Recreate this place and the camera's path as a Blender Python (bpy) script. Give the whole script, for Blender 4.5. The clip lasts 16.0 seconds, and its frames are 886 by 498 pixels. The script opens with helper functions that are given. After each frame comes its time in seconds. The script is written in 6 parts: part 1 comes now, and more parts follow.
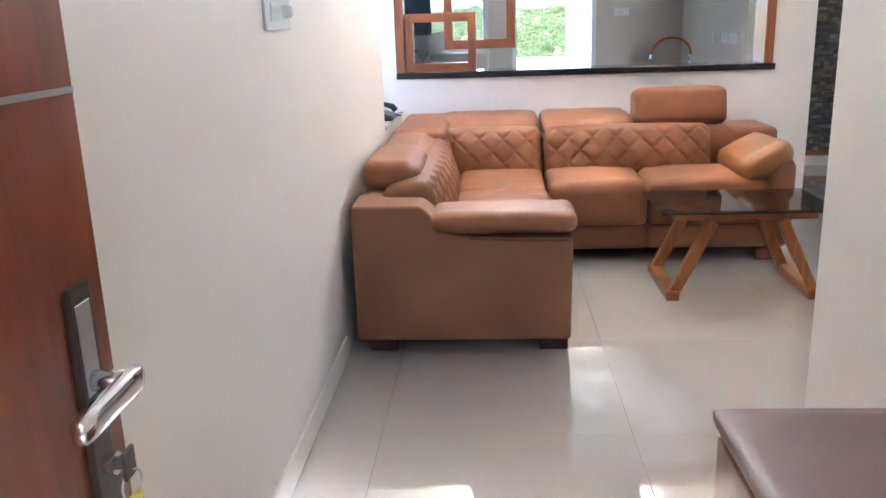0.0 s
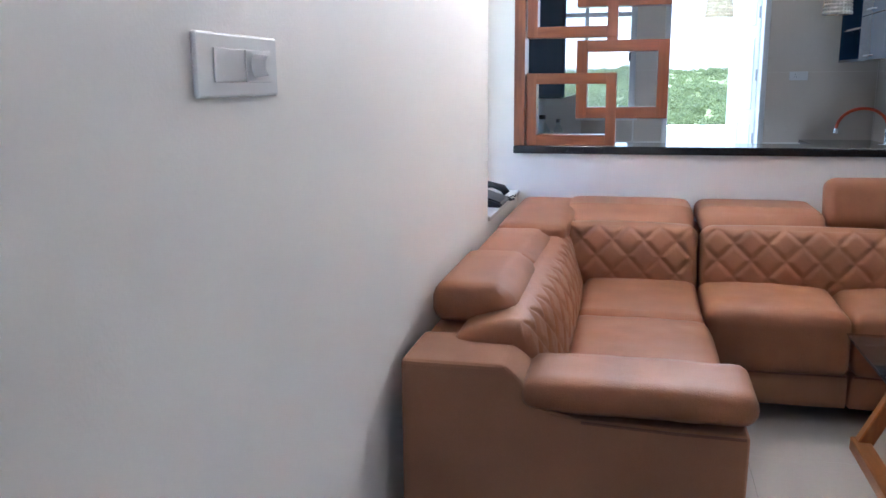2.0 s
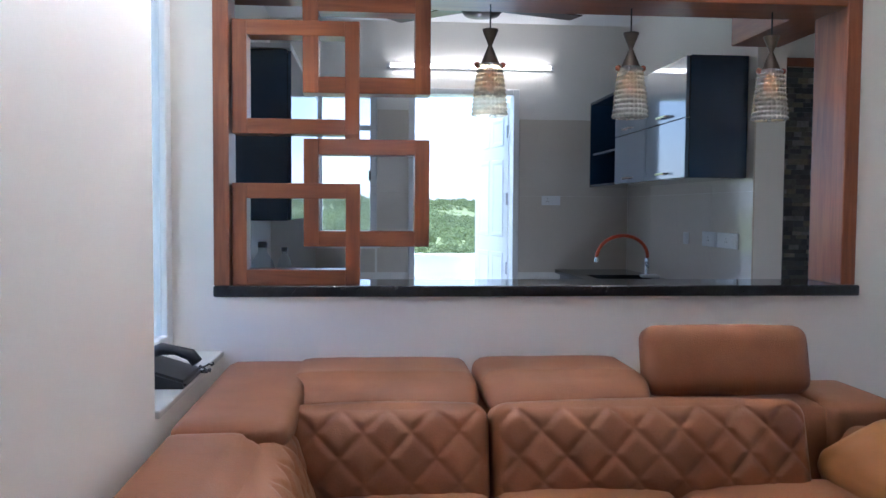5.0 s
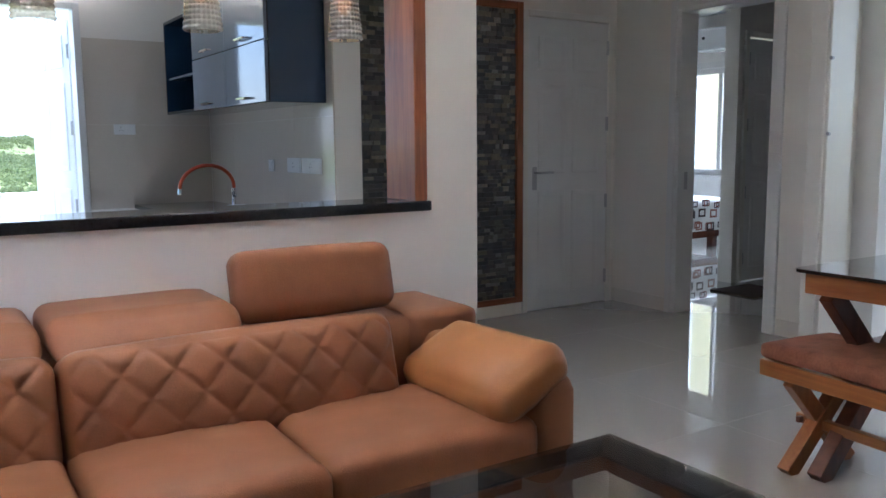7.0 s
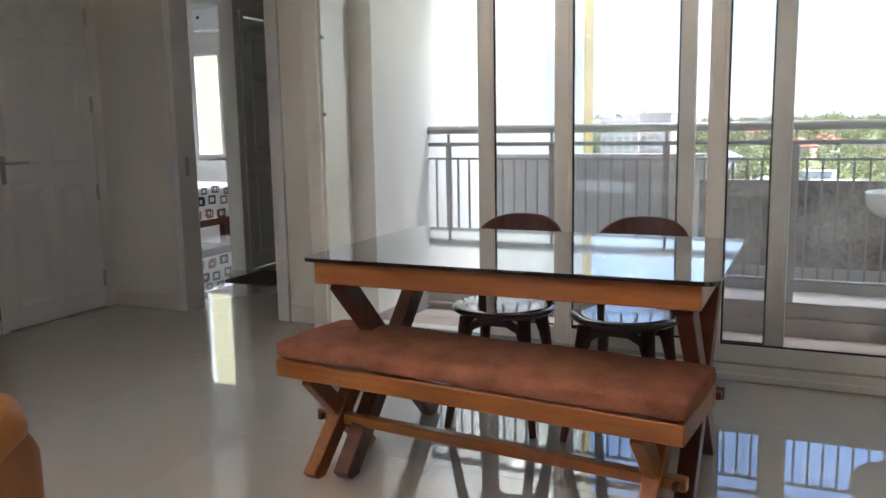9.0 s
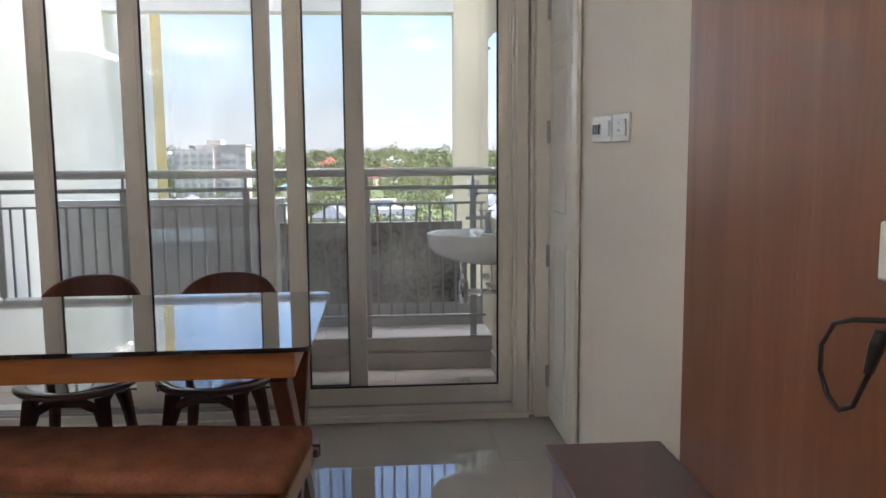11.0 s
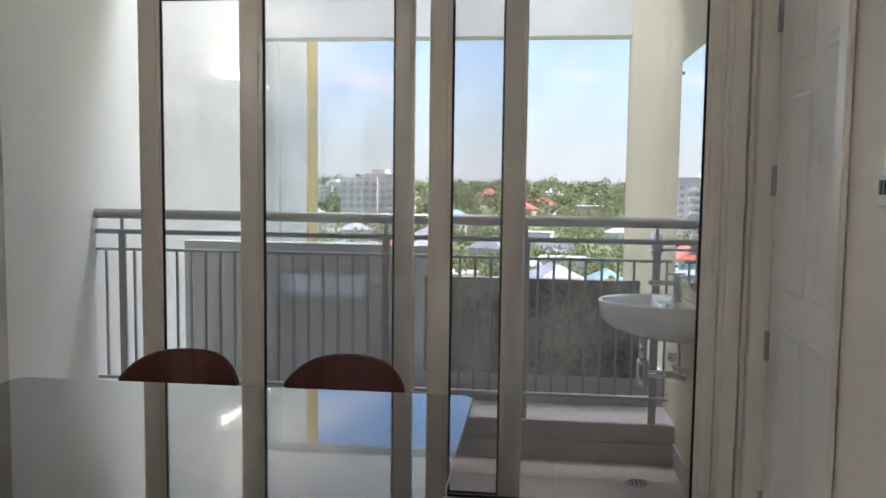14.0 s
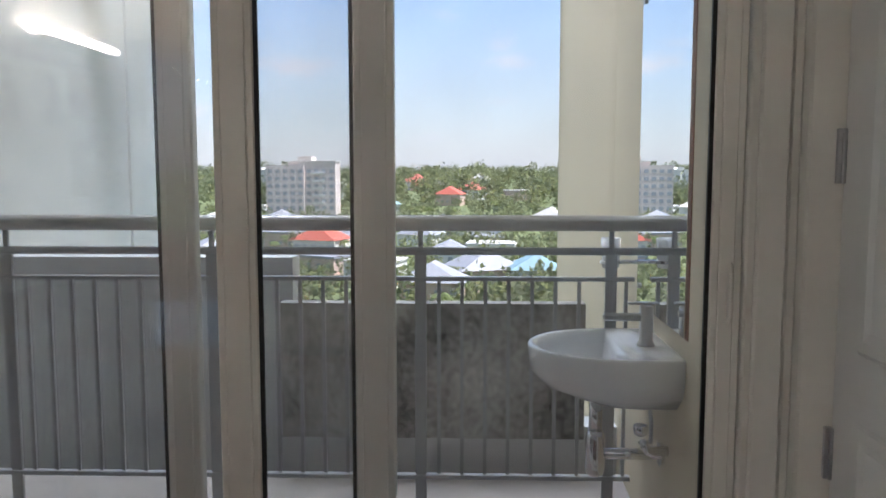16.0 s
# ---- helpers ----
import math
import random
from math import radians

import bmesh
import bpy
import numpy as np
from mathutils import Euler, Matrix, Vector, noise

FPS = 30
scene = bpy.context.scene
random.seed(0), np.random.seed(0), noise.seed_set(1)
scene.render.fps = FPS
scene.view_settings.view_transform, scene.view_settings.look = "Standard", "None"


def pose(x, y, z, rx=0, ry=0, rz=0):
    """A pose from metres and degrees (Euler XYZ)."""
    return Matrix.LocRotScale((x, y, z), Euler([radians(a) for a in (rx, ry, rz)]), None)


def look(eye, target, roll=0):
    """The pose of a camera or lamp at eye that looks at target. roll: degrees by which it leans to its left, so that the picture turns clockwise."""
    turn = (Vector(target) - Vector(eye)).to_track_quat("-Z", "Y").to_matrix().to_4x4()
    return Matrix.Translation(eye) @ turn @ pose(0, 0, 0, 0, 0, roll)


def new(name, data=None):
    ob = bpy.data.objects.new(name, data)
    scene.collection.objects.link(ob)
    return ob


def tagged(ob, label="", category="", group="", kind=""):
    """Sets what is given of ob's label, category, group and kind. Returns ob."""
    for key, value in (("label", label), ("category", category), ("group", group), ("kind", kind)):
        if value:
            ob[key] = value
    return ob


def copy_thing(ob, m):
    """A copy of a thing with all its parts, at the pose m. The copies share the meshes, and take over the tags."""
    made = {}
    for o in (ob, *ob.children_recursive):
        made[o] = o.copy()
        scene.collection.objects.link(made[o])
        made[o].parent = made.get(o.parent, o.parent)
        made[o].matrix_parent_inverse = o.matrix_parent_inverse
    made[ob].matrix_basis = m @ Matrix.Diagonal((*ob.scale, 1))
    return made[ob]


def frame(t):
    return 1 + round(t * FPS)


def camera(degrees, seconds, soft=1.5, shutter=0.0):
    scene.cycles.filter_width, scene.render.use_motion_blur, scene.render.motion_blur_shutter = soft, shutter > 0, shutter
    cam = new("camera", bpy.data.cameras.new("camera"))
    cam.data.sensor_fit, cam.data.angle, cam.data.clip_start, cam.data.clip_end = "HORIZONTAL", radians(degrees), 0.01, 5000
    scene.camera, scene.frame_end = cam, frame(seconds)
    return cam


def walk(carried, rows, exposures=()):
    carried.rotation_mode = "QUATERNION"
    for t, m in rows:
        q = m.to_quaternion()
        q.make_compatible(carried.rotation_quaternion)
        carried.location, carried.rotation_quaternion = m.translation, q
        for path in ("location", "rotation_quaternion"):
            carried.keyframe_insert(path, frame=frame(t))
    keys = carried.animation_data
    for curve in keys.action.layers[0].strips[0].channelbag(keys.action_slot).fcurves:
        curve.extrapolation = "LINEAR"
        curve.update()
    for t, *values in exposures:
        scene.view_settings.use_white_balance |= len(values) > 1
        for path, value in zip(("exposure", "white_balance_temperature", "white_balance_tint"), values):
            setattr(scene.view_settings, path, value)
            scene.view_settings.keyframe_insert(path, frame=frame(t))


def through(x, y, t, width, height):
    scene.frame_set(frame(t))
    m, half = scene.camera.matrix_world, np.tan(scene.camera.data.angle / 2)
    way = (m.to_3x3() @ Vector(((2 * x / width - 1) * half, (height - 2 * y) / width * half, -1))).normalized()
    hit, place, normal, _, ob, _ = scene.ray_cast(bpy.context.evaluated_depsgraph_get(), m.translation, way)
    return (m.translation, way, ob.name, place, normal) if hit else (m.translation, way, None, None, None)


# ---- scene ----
cam = camera(56.5, 16.0)
# seconds, eye x y z, yaw, pitch, roll
PATH = [
    (0.0, -0.033, -0.683, 1.280, 3.11, -15.51, 1.77),
    (0.5, 0.020, -0.463, 1.305, 10.16, -14.37, 1.10),
    (1.0, 0.003, -0.193, 1.286, 11.38, -13.68, 0.78),
    (1.5, -0.023, 0.113, 1.304, 11.62, -12.96, 0.66),
    (2.0, -0.014, 0.449, 1.290, 13.11, -11.52, 0.47),
    (2.5, 0.007, 0.723, 1.301, 14.27, -9.30, 0.17),
    (3.0, 0.001, 0.987, 1.270, 12.68, -6.03, -0.22),
    (3.2, -0.002, 1.085, 1.283, 11.53, -5.09, -0.27),
    (5.3, -0.079, 1.833, 1.226, -8.73, -2.77, -0.15),
    (5.5, -0.079, 1.862, 1.222, -11.54, -3.07, 0.03),
    (6.0, -0.063, 1.886, 1.216, -18.90, -4.26, 0.23),
    (6.5, -0.037, 1.905, 1.197, -26.06, -5.81, 0.30),
    (7.0, -0.008, 1.911, 1.184, -32.85, -7.26, 0.50),
    (7.5, 0.044, 1.939, 1.174, -39.56, -8.47, 0.73),
    (8.0, 0.178, 2.025, 1.160, -45.77, -8.89, 1.29),
    (8.5, 0.286, 2.093, 1.165, -54.88, -8.84, 1.24),
    (9.0, 0.366, 2.141, 1.161, -65.67, -8.65, 1.01),
    (9.5, 0.438, 2.172, 1.178, -75.50, -8.22, 1.03),
    (10.0, 0.451, 2.179, 1.197, -84.08, -7.66, 0.90),
    (10.2, 0.464, 2.172, 1.202, -87.02, -7.49, 0.87),
    (12.3, 0.442, 2.177, 1.310, -97.09, -6.57, 0.03),
    (12.5, 0.482, 2.183, 1.311, -95.71, -6.25, -0.07),
    (13.0, 0.689, 2.186, 1.296, -91.39, -5.54, -0.33),
    (13.5, 0.921, 2.178, 1.303, -86.93, -4.96, -0.51),
    (14.0, 1.259, 2.198, 1.305, -83.38, -4.70, -0.71),
    (14.5, 1.581, 2.194, 1.311, -81.78, -4.63, -0.88),
    (15.0, 1.936, 2.127, 1.317, -81.70, -4.60, -1.03),
    (15.5, 2.276, 2.119, 1.301, -83.62, -5.08, -0.90),
    (16.0, 2.598, 2.102, 1.299, -88.34, -5.64, -0.00),
]
walk(cam, [(t, pose(x, y, z, 90 + pitch, roll, yaw)) for t, x, y, z, yaw, pitch, roll in PATH],
     exposures=[(t, stops, kelvin, 15) for t, stops, kelvin in ((0.0, 3.15, 5500), (1.5, 2.7, 5250), (2.5, 2.35, 5000), (3.0, 2.2, 5000), (5.5, 1.95, 5100), (7.0, 2.3, 5350), (8.0, 2.55, 5700), (9.0, 2.25, 6050), (10.2, 1.75, 6100), (12.3, 1.55, 6250), (16.0, 1.2, 6050))])

# ---- sky and sun ----
world = bpy.data.worlds.new("sky")
scene.world = world
world.use_nodes = True
_n = world.node_tree.nodes
_sky = _n.new("ShaderNodeTexSky")
_sky.sky_type, _sky.sun_disc = "NISHITA", False
_sky.sun_elevation, _sky.sun_rotation = radians(62), radians(189)
_sky.air_density, _sky.dust_density, _sky.ozone_density = 1.0, 0.15, 1.5
_n["Background"].inputs["Strength"].default_value = 0.105
# a few small fair-weather clouds
_l = world.node_tree.links.new
_co, _mp, _nz, _mr, _mx = _n.new("ShaderNodeTexCoord"), _n.new("ShaderNodeMapping"), _n.new("ShaderNodeTexNoise"), _n.new("ShaderNodeMapRange"), _n.new("ShaderNodeMixRGB")
_mp.inputs["Scale"].default_value, _mp.inputs["Location"].default_value = (5.0, 5.0, 17.0), (0.3, 0.7, 0.1)
_nz.inputs["Scale"].default_value, _nz.inputs["Detail"].default_value, _nz.inputs["Roughness"].default_value = 1.5, 5, 0.55
_mr.inputs["From Min"].default_value, _mr.inputs["From Max"].default_value, _mr.inputs["To Max"].default_value = 0.555, 0.70, 0.85
_mx.inputs[2].default_value = (5.0, 5.1, 5.3, 1)
# pale summer haze low over the horizon
_sp, _hr, _hz = _n.new("ShaderNodeSeparateXYZ"), _n.new("ShaderNodeMapRange"), _n.new("ShaderNodeMixRGB")
_hr.inputs["From Max"].default_value, _hr.inputs["To Min"].default_value, _hr.inputs["To Max"].default_value = 0.25, 0.85, 0.0
_hz.inputs[2].default_value = (3.5, 3.8, 4.2, 1)
_l(_co.outputs["Generated"], _sp.inputs[0]), _l(_sp.outputs["Z"], _hr.inputs["Value"]), _l(_hr.outputs[0], _hz.inputs[0]), _l(_sky.outputs[0], _hz.inputs[1])
_l(_co.outputs["Generated"], _mp.inputs["Vector"]), _l(_mp.outputs[0], _nz.inputs["Vector"]), _l(_nz.outputs["Fac"], _mr.inputs["Value"])
_l(_mr.outputs[0], _mx.inputs[0]), _l(_hz.outputs[0], _mx.inputs[1]), _l(_mx.outputs[0], _n["Background"].inputs["Color"])
sun = new("sun", bpy.data.lights.new("sun", "SUN"))
sun.data.energy, sun.data.angle, sun.data.color = 5.0, radians(0.6), (1.0, 0.95, 0.87)
sun.matrix_basis = look((-4, -24, 45), (0, 0, 0))


def sky_fill(name, place, aim, w, h, watts):
    """An area lamp added outside an opening, standing in for more sky light."""
    ob = new(name, bpy.data.lights.new(name, "AREA"))
    ob.data.shape, ob.data.size, ob.data.size_y = "RECTANGLE", w, h
    ob.data.energy, ob.data.color = watts, (0.86, 0.93, 1.0)
    ob.matrix_basis = look(place, aim)


# added lamps, set high out of view to brighten balcony, kitchen and bedroom
sky_fill("balcony_sky_fill", (6.9, 2.6, 7.2), (5.3, 3.3, 0.8), 2.6, 1.8, 190)
sky_fill("kitchen_sky_fill", (0.5, 13.0, 6.0), (0.7, 6.9, 0.9), 3.0, 2.0, 620)
sky_fill("bedroom_sky_fill", (10.4, 8.4, 3.1), (7.4, 8.6, 0.7), 2.0, 1.0, 150)


# ---- materials ----
def nodes_of(name):
    m = bpy.data.materials.new(name)
    m.use_nodes = True
    nt = m.node_tree
    return m, nt, nt.nodes["Principled BSDF"]


def paint(name, color, rough=0.5, metal=0.0, vary=0.06, scale=3.0, bump=0.0, bump_scale=60.0, coat=0.0, stretch=None, spec=0.5, island=0.0, each=0.0, coat_rough=0.06):
    """A surface with colour variation at two scales and fine relief."""
    m, nt, b = nodes_of(name)
    N, L = nt.nodes.new, nt.links.new
    co = N("ShaderNodeTexCoord")
    mp = N("ShaderNodeMapping")
    L(co.outputs["Object"], mp.inputs["Vector"])
    if stretch:
        mp.inputs["Scale"].default_value = stretch
    big, fine = N("ShaderNodeTexNoise"), N("ShaderNodeTexNoise")
    big.inputs["Scale"].default_value, big.inputs["Detail"].default_value = scale, 4
    fine.inputs["Scale"].default_value, fine.inputs["Detail"].default_value = bump_scale, 3
    L(mp.outputs[0], big.inputs["Vector"]), L(mp.outputs[0], fine.inputs["Vector"])
    add = N("ShaderNodeMath")
    add.operation = "MULTIPLY_ADD"
    L(fine.outputs["Fac"], add.inputs[0])
    add.inputs[1].default_value = 0.5
    L(big.outputs["Fac"], add.inputs[2])
    ramp = N("ShaderNodeMapRange")
    ramp.inputs["From Min"].default_value, ramp.inputs["From Max"].default_value = 0.35, 1.15
    ramp.inputs["To Min"].default_value, ramp.inputs["To Max"].default_value = 1 - vary, 1 + vary
    L(add.outputs[0], ramp.inputs["Value"])
    fac = ramp.outputs[0]
    for amount, node, socket in ((island, "ShaderNodeNewGeometry", "Random Per Island"), (each, "ShaderNodeObjectInfo", "Random")):
        if amount:
            src = N(node)
            mr = N("ShaderNodeMapRange")
            mr.inputs["To Min"].default_value, mr.inputs["To Max"].default_value = 1 - amount, 1 + amount
            L(src.outputs[socket], mr.inputs["Value"])
            mul = N("ShaderNodeMath")
            mul.operation = "MULTIPLY"
            L(fac, mul.inputs[0]), L(mr.outputs[0], mul.inputs[1])
            fac = mul.outputs[0]
    mixc = N("ShaderNodeVectorMath")
    mixc.operation = "SCALE"
    mixc.inputs[0].default_value = color[:3]
    L(fac, mixc.inputs["Scale"])
    L(mixc.outputs[0], b.inputs["Base Color"])
    b.inputs["Roughness"].default_value, b.inputs["Metallic"].default_value = rough, metal
    b.inputs["Specular IOR Level"].default_value = spec
    b.inputs["Coat Weight"].default_value = coat
    b.inputs["Coat Roughness"].default_value = coat_rough
    b.inputs["Coat IOR"].default_value = 1.7 if coat_rough < 0.02 else 1.5
    if bump:
        bp = N("ShaderNodeBump")
        bp.inputs["Strength"].default_value, bp.inputs["Distance"].default_value = bump, 0.004
        L(fine.outputs["Fac"], bp.inputs["Height"])
        L(bp.outputs[0], b.inputs["Normal"])
    return m


def wood(name, dark, light, axis="X", rough=0.35, coat=0.3, scale=1.0):
    """Stained wood with long grain along one axis."""
    m, nt, b = nodes_of(name)
    N, L = nt.nodes.new, nt.links.new
    co, mp = N("ShaderNodeTexCoord"), N("ShaderNodeMapping")
    s = [14.0 * scale] * 3
    s["XYZ".index(axis)] = 1.1 * scale
    mp.inputs["Scale"].default_value = s
    L(co.outputs["Object"], mp.inputs["Vector"])
    warp = N("ShaderNodeTexNoise")
    warp.inputs["Scale"].default_value, warp.inputs["Detail"].default_value, warp.inputs["Distortion"].default_value = 1.2, 6, 1.4
    L(mp.outputs[0], warp.inputs["Vector"])
    fine = N("ShaderNodeTexNoise")
    fine.inputs["Scale"].default_value, fine.inputs["Detail"].default_value = 9, 3
    L(mp.outputs[0], fine.inputs["Vector"])
    mx = N("ShaderNodeMath")
    mx.operation = "MULTIPLY_ADD"
    L(fine.outputs["Fac"], mx.inputs[0])
    mx.inputs[1].default_value = 0.35
    L(warp.outputs["Fac"], mx.inputs[2])
    r = N("ShaderNodeValToRGB")
    r.color_ramp.elements[0].position, r.color_ramp.elements[1].position = 0.42, 0.88
    r.color_ramp.elements[0].color, r.color_ramp.elements[1].color = (*dark, 1), (*light, 1)
    L(mx.outputs[0], r.inputs["Fac"])
    L(r.outputs[0], b.inputs["Base Color"])
    b.inputs["Roughness"].default_value, b.inputs["Coat Weight"].default_value, b.inputs["Coat Roughness"].default_value = rough, coat, 0.12
    bp = N("ShaderNodeBump")
    bp.inputs["Strength"].default_value, bp.inputs["Distance"].default_value = 0.08, 0.002
    L(fine.outputs["Fac"], bp.inputs["Height"])
    L(bp.outputs[0], b.inputs["Normal"])
    return m


def pane_glass(name, tint=(0.965, 0.97, 0.975), dirt_haze=0.03):
    """Clear flat glass: see-through, with a mirror sheen by Fresnel and a thin pale film for dust and haze."""
    m, nt, b = nodes_of(name)
    N, L = nt.nodes.new, nt.links.new
    tr, gl, df = N("ShaderNodeBsdfTransparent"), N("ShaderNodeBsdfGlossy"), N("ShaderNodeBsdfDiffuse")
    tr.inputs[0].default_value, gl.inputs["Roughness"].default_value = (*tint, 1), 0.01
    df.inputs[0].default_value = (0.7, 0.72, 0.74, 1)
    lw, pw, fr = N("ShaderNodeLayerWeight"), N("ShaderNodeMath"), N("ShaderNodeMath")
    pw.operation, fr.operation = "POWER", "MULTIPLY_ADD"
    pw.inputs[1].default_value, fr.inputs[1].default_value, fr.inputs[2].default_value = 5.0, 0.95, 0.045
    L(lw.outputs["Facing"], pw.inputs[0]), L(pw.outputs[0], fr.inputs[0])
    a, c = N("ShaderNodeMixShader"), N("ShaderNodeMixShader")
    L(fr.outputs[0], a.inputs[0]), L(tr.outputs[0], a.inputs[1]), L(gl.outputs[0], a.inputs[2])
    co, nz, mr = N("ShaderNodeTexCoord"), N("ShaderNodeTexNoise"), N("ShaderNodeMapRange")
    nz.inputs["Scale"].default_value, nz.inputs["Detail"].default_value = 2.5, 5
    mr.inputs["From Min"].default_value, mr.inputs["From Max"].default_value = 0.4, 0.75
    mr.inputs["To Min"].default_value, mr.inputs["To Max"].default_value = dirt_haze * 0.5, dirt_haze * 1.8
    L(co.outputs["Object"], nz.inputs["Vector"]), L(nz.outputs["Fac"], mr.inputs["Value"]), L(mr.outputs[0], c.inputs[0])
    L(a.outputs[0], c.inputs[1]), L(df.outputs[0], c.inputs[2])
    L(c.outputs[0], nt.nodes["Material Output"].inputs["Surface"])
    return m


def foliage(name, color, through, scale, island):
    """Leaves that let part of the sunlight through."""
    m = paint(name, color, 0.6, vary=0.35, scale=scale, bump_scale=scale * 8, island=island, spec=0.3)
    nt = m.node_tree
    b, N, L = nt.nodes["Principled BSDF"], nt.nodes.new, nt.links.new
    tl, mx, tint = N("ShaderNodeBsdfTranslucent"), N("ShaderNodeMixShader"), N("ShaderNodeVectorMath")
    tint.operation = "MULTIPLY"
    tint.inputs[1].default_value = (1.45, 1.4, 1.0)
    L(b.inputs["Base Color"].links[0].from_socket, tint.inputs[0]), L(tint.outputs[0], tl.inputs["Color"])
    mx.inputs[0].default_value = through
    L(b.outputs[0], mx.inputs[1]), L(tl.outputs[0], mx.inputs[2]), L(mx.outputs[0], nt.nodes["Material Output"].inputs["Surface"])
    return m


def glow(name, color, strength):
    m, nt, b = nodes_of(name)
    b.inputs["Base Color"].default_value = (*color, 1)
    b.inputs["Emission Color"].default_value, b.inputs["Emission Strength"].default_value = (*color, 1), strength
    return m


WALL = paint("wall_paint", (0.85, 0.815, 0.745), 0.55, vary=0.03, scale=1.3, bump=0.12, bump_scale=180)
CEIL = paint("ceiling_paint", (0.87, 0.86, 0.84), 0.7, vary=0.02, bump=0.1, bump_scale=150)
TILE = paint("polished_cream_tile", (0.56, 0.53, 0.475), 0.02, vary=0.05, scale=1.1, each=0.015, spec=1.0, coat=1.0, coat_rough=0.008)
GROUT = paint("tile_joint", (0.54, 0.51, 0.455), 0.3)
SKIRT = paint("cream_tile_skirting", (0.78, 0.74, 0.67), 0.35, vary=0.05)
LEATHER = paint("tan_leather", (0.285, 0.118, 0.052), 0.46, vary=0.22, scale=7, bump=0.35, bump_scale=260, spec=0.32)
GOLDLEATHER = paint("golden_tan_leather", (0.345, 0.142, 0.042), 0.38, vary=0.18, scale=7, bump=0.35, bump_scale=260, spec=0.45)
LEATHER_SIDE = paint("tan_suede_cloth", (0.30, 0.142, 0.072), 0.72, vary=0.16, scale=5, bump=0.3, bump_scale=340, spec=0.3)
PIPING = paint("brown_seam", (0.16, 0.062, 0.03), 0.6)
WOODX = wood("red_brown_teak_x", (0.17, 0.045, 0.016), (0.33, 0.105, 0.036), "X")
WOODY = wood("red_brown_teak_y", (0.17, 0.045, 0.016), (0.33, 0.105, 0.036), "Y")
WOODZ = wood("red_brown_teak_z", (0.17, 0.045, 0.016), (0.33, 0.105, 0.036), "Z")
OAKX = wood("honey_teak_x", (0.25, 0.080, 0.021), (0.39, 0.148, 0.042), "X")
OAKY = wood("honey_teak_y", (0.25, 0.080, 0.021), (0.39, 0.148, 0.042), "Y")
OAKZ = wood("honey_teak_z", (0.25, 0.080, 0.021), (0.39, 0.148, 0.042), "Z")
DARKWOOD = wood("dark_mahogany", (0.05, 0.012, 0.008), (0.105, 0.028, 0.017), "Z", 0.5, 0.03)
LAMINATE = wood("walnut_laminate", (0.19, 0.075, 0.038), (0.275, 0.118, 0.06), "Z", 0.32, 0.2, 0.6)
GRANITE = paint("black_granite", (0.016, 0.017, 0.02), 0.08, vary=0.5, scale=90, bump_scale=300)
WHITE = paint("white_enamel", (0.80, 0.80, 0.78), 0.28, vary=0.02, spec=0.5)
UPVC = paint("white_window_profile", (0.80, 0.78, 0.72), 0.3, vary=0.03)
PLASTIC = paint("white_switch_plastic", (0.82, 0.82, 0.80), 0.25, vary=0.01)
BLACK = paint("black_plastic", (0.018, 0.018, 0.02), 0.35, vary=0.1)
RUBBER = paint("black_gasket", (0.012, 0.012, 0.012), 0.6)
STEEL = paint("brushed_steel", (0.52, 0.52, 0.53), 0.28, metal=1.0, vary=0.05)
CHROME = paint("chrome", (0.78, 0.78, 0.80), 0.08, metal=1.0, vary=0.02)
BRONZE = paint("dark_bronze", (0.10, 0.075, 0.06), 0.35, metal=0.8, vary=0.1)
NAVY = paint("navy_gloss_laminate", (0.022, 0.050, 0.095), 0.08, vary=0.05, coat=0.4)
SILVERBLUE = paint("grey_blue_gloss_laminate", (0.17, 0.21, 0.26), 0.06, vary=0.03, coat=0.5)
WALLTILE = paint("beige_kitchen_wall_tile", (0.66, 0.59, 0.49), 0.12, vary=0.04, scale=1.5)
CERAMIC = paint("white_sanitary_ceramic", (0.85, 0.86, 0.87), 0.06, vary=0.01, coat=0.4)
CONCRETE = paint("weathered_grey_cement", (0.36, 0.35, 0.325), 0.85, vary=1.3, scale=3.6, bump=0.4, bump_scale=40)
GREYPAINT = paint("grey_parapet_paint", (0.66, 0.67, 0.67), 0.7, vary=0.08, scale=1.5)
EXTWALL = paint("white_exterior_paint", (0.84, 0.83, 0.80), 0.7, vary=0.05, scale=1.2, bump=0.2, bump_scale=120)
KERBSTONE = paint("grey_brown_kerb_render", (0.40, 0.36, 0.33), 0.7, vary=0.15, scale=4, bump=0.3, bump_scale=50)
YELLOW = paint("yellow_exterior_paint", (0.72, 0.52, 0.19), 0.7, vary=0.08, scale=1.6)
BALTILE = paint("pinkish_balcony_tile", (0.52, 0.43, 0.37), 0.35, vary=0.06, each=0.03)
GREYRAIL = paint("grey_rail_enamel", (0.42, 0.43, 0.44), 0.35, vary=0.06)
EXTCREAM = paint("cream_exterior_paint", (0.66, 0.58, 0.43), 0.7, vary=0.06, scale=1.2, bump=0.2, bump_scale=120)
SMOKED = pane_glass("smoked_glass", (0.68, 0.65, 0.62), 0.006)
TABLEGLASS = paint("black_table_glass", (0.02, 0.019, 0.02), 0.015, vary=0.02, spec=1.0, coat=1.0)
DARKTEAK = wood("dark_teak_leg", (0.085, 0.024, 0.012), (0.17, 0.052, 0.022), "Z")
SEATWOOD = paint("glossy_dark_seat", (0.12, 0.055, 0.042), 0.07, vary=0.2, scale=8, coat=0.6)
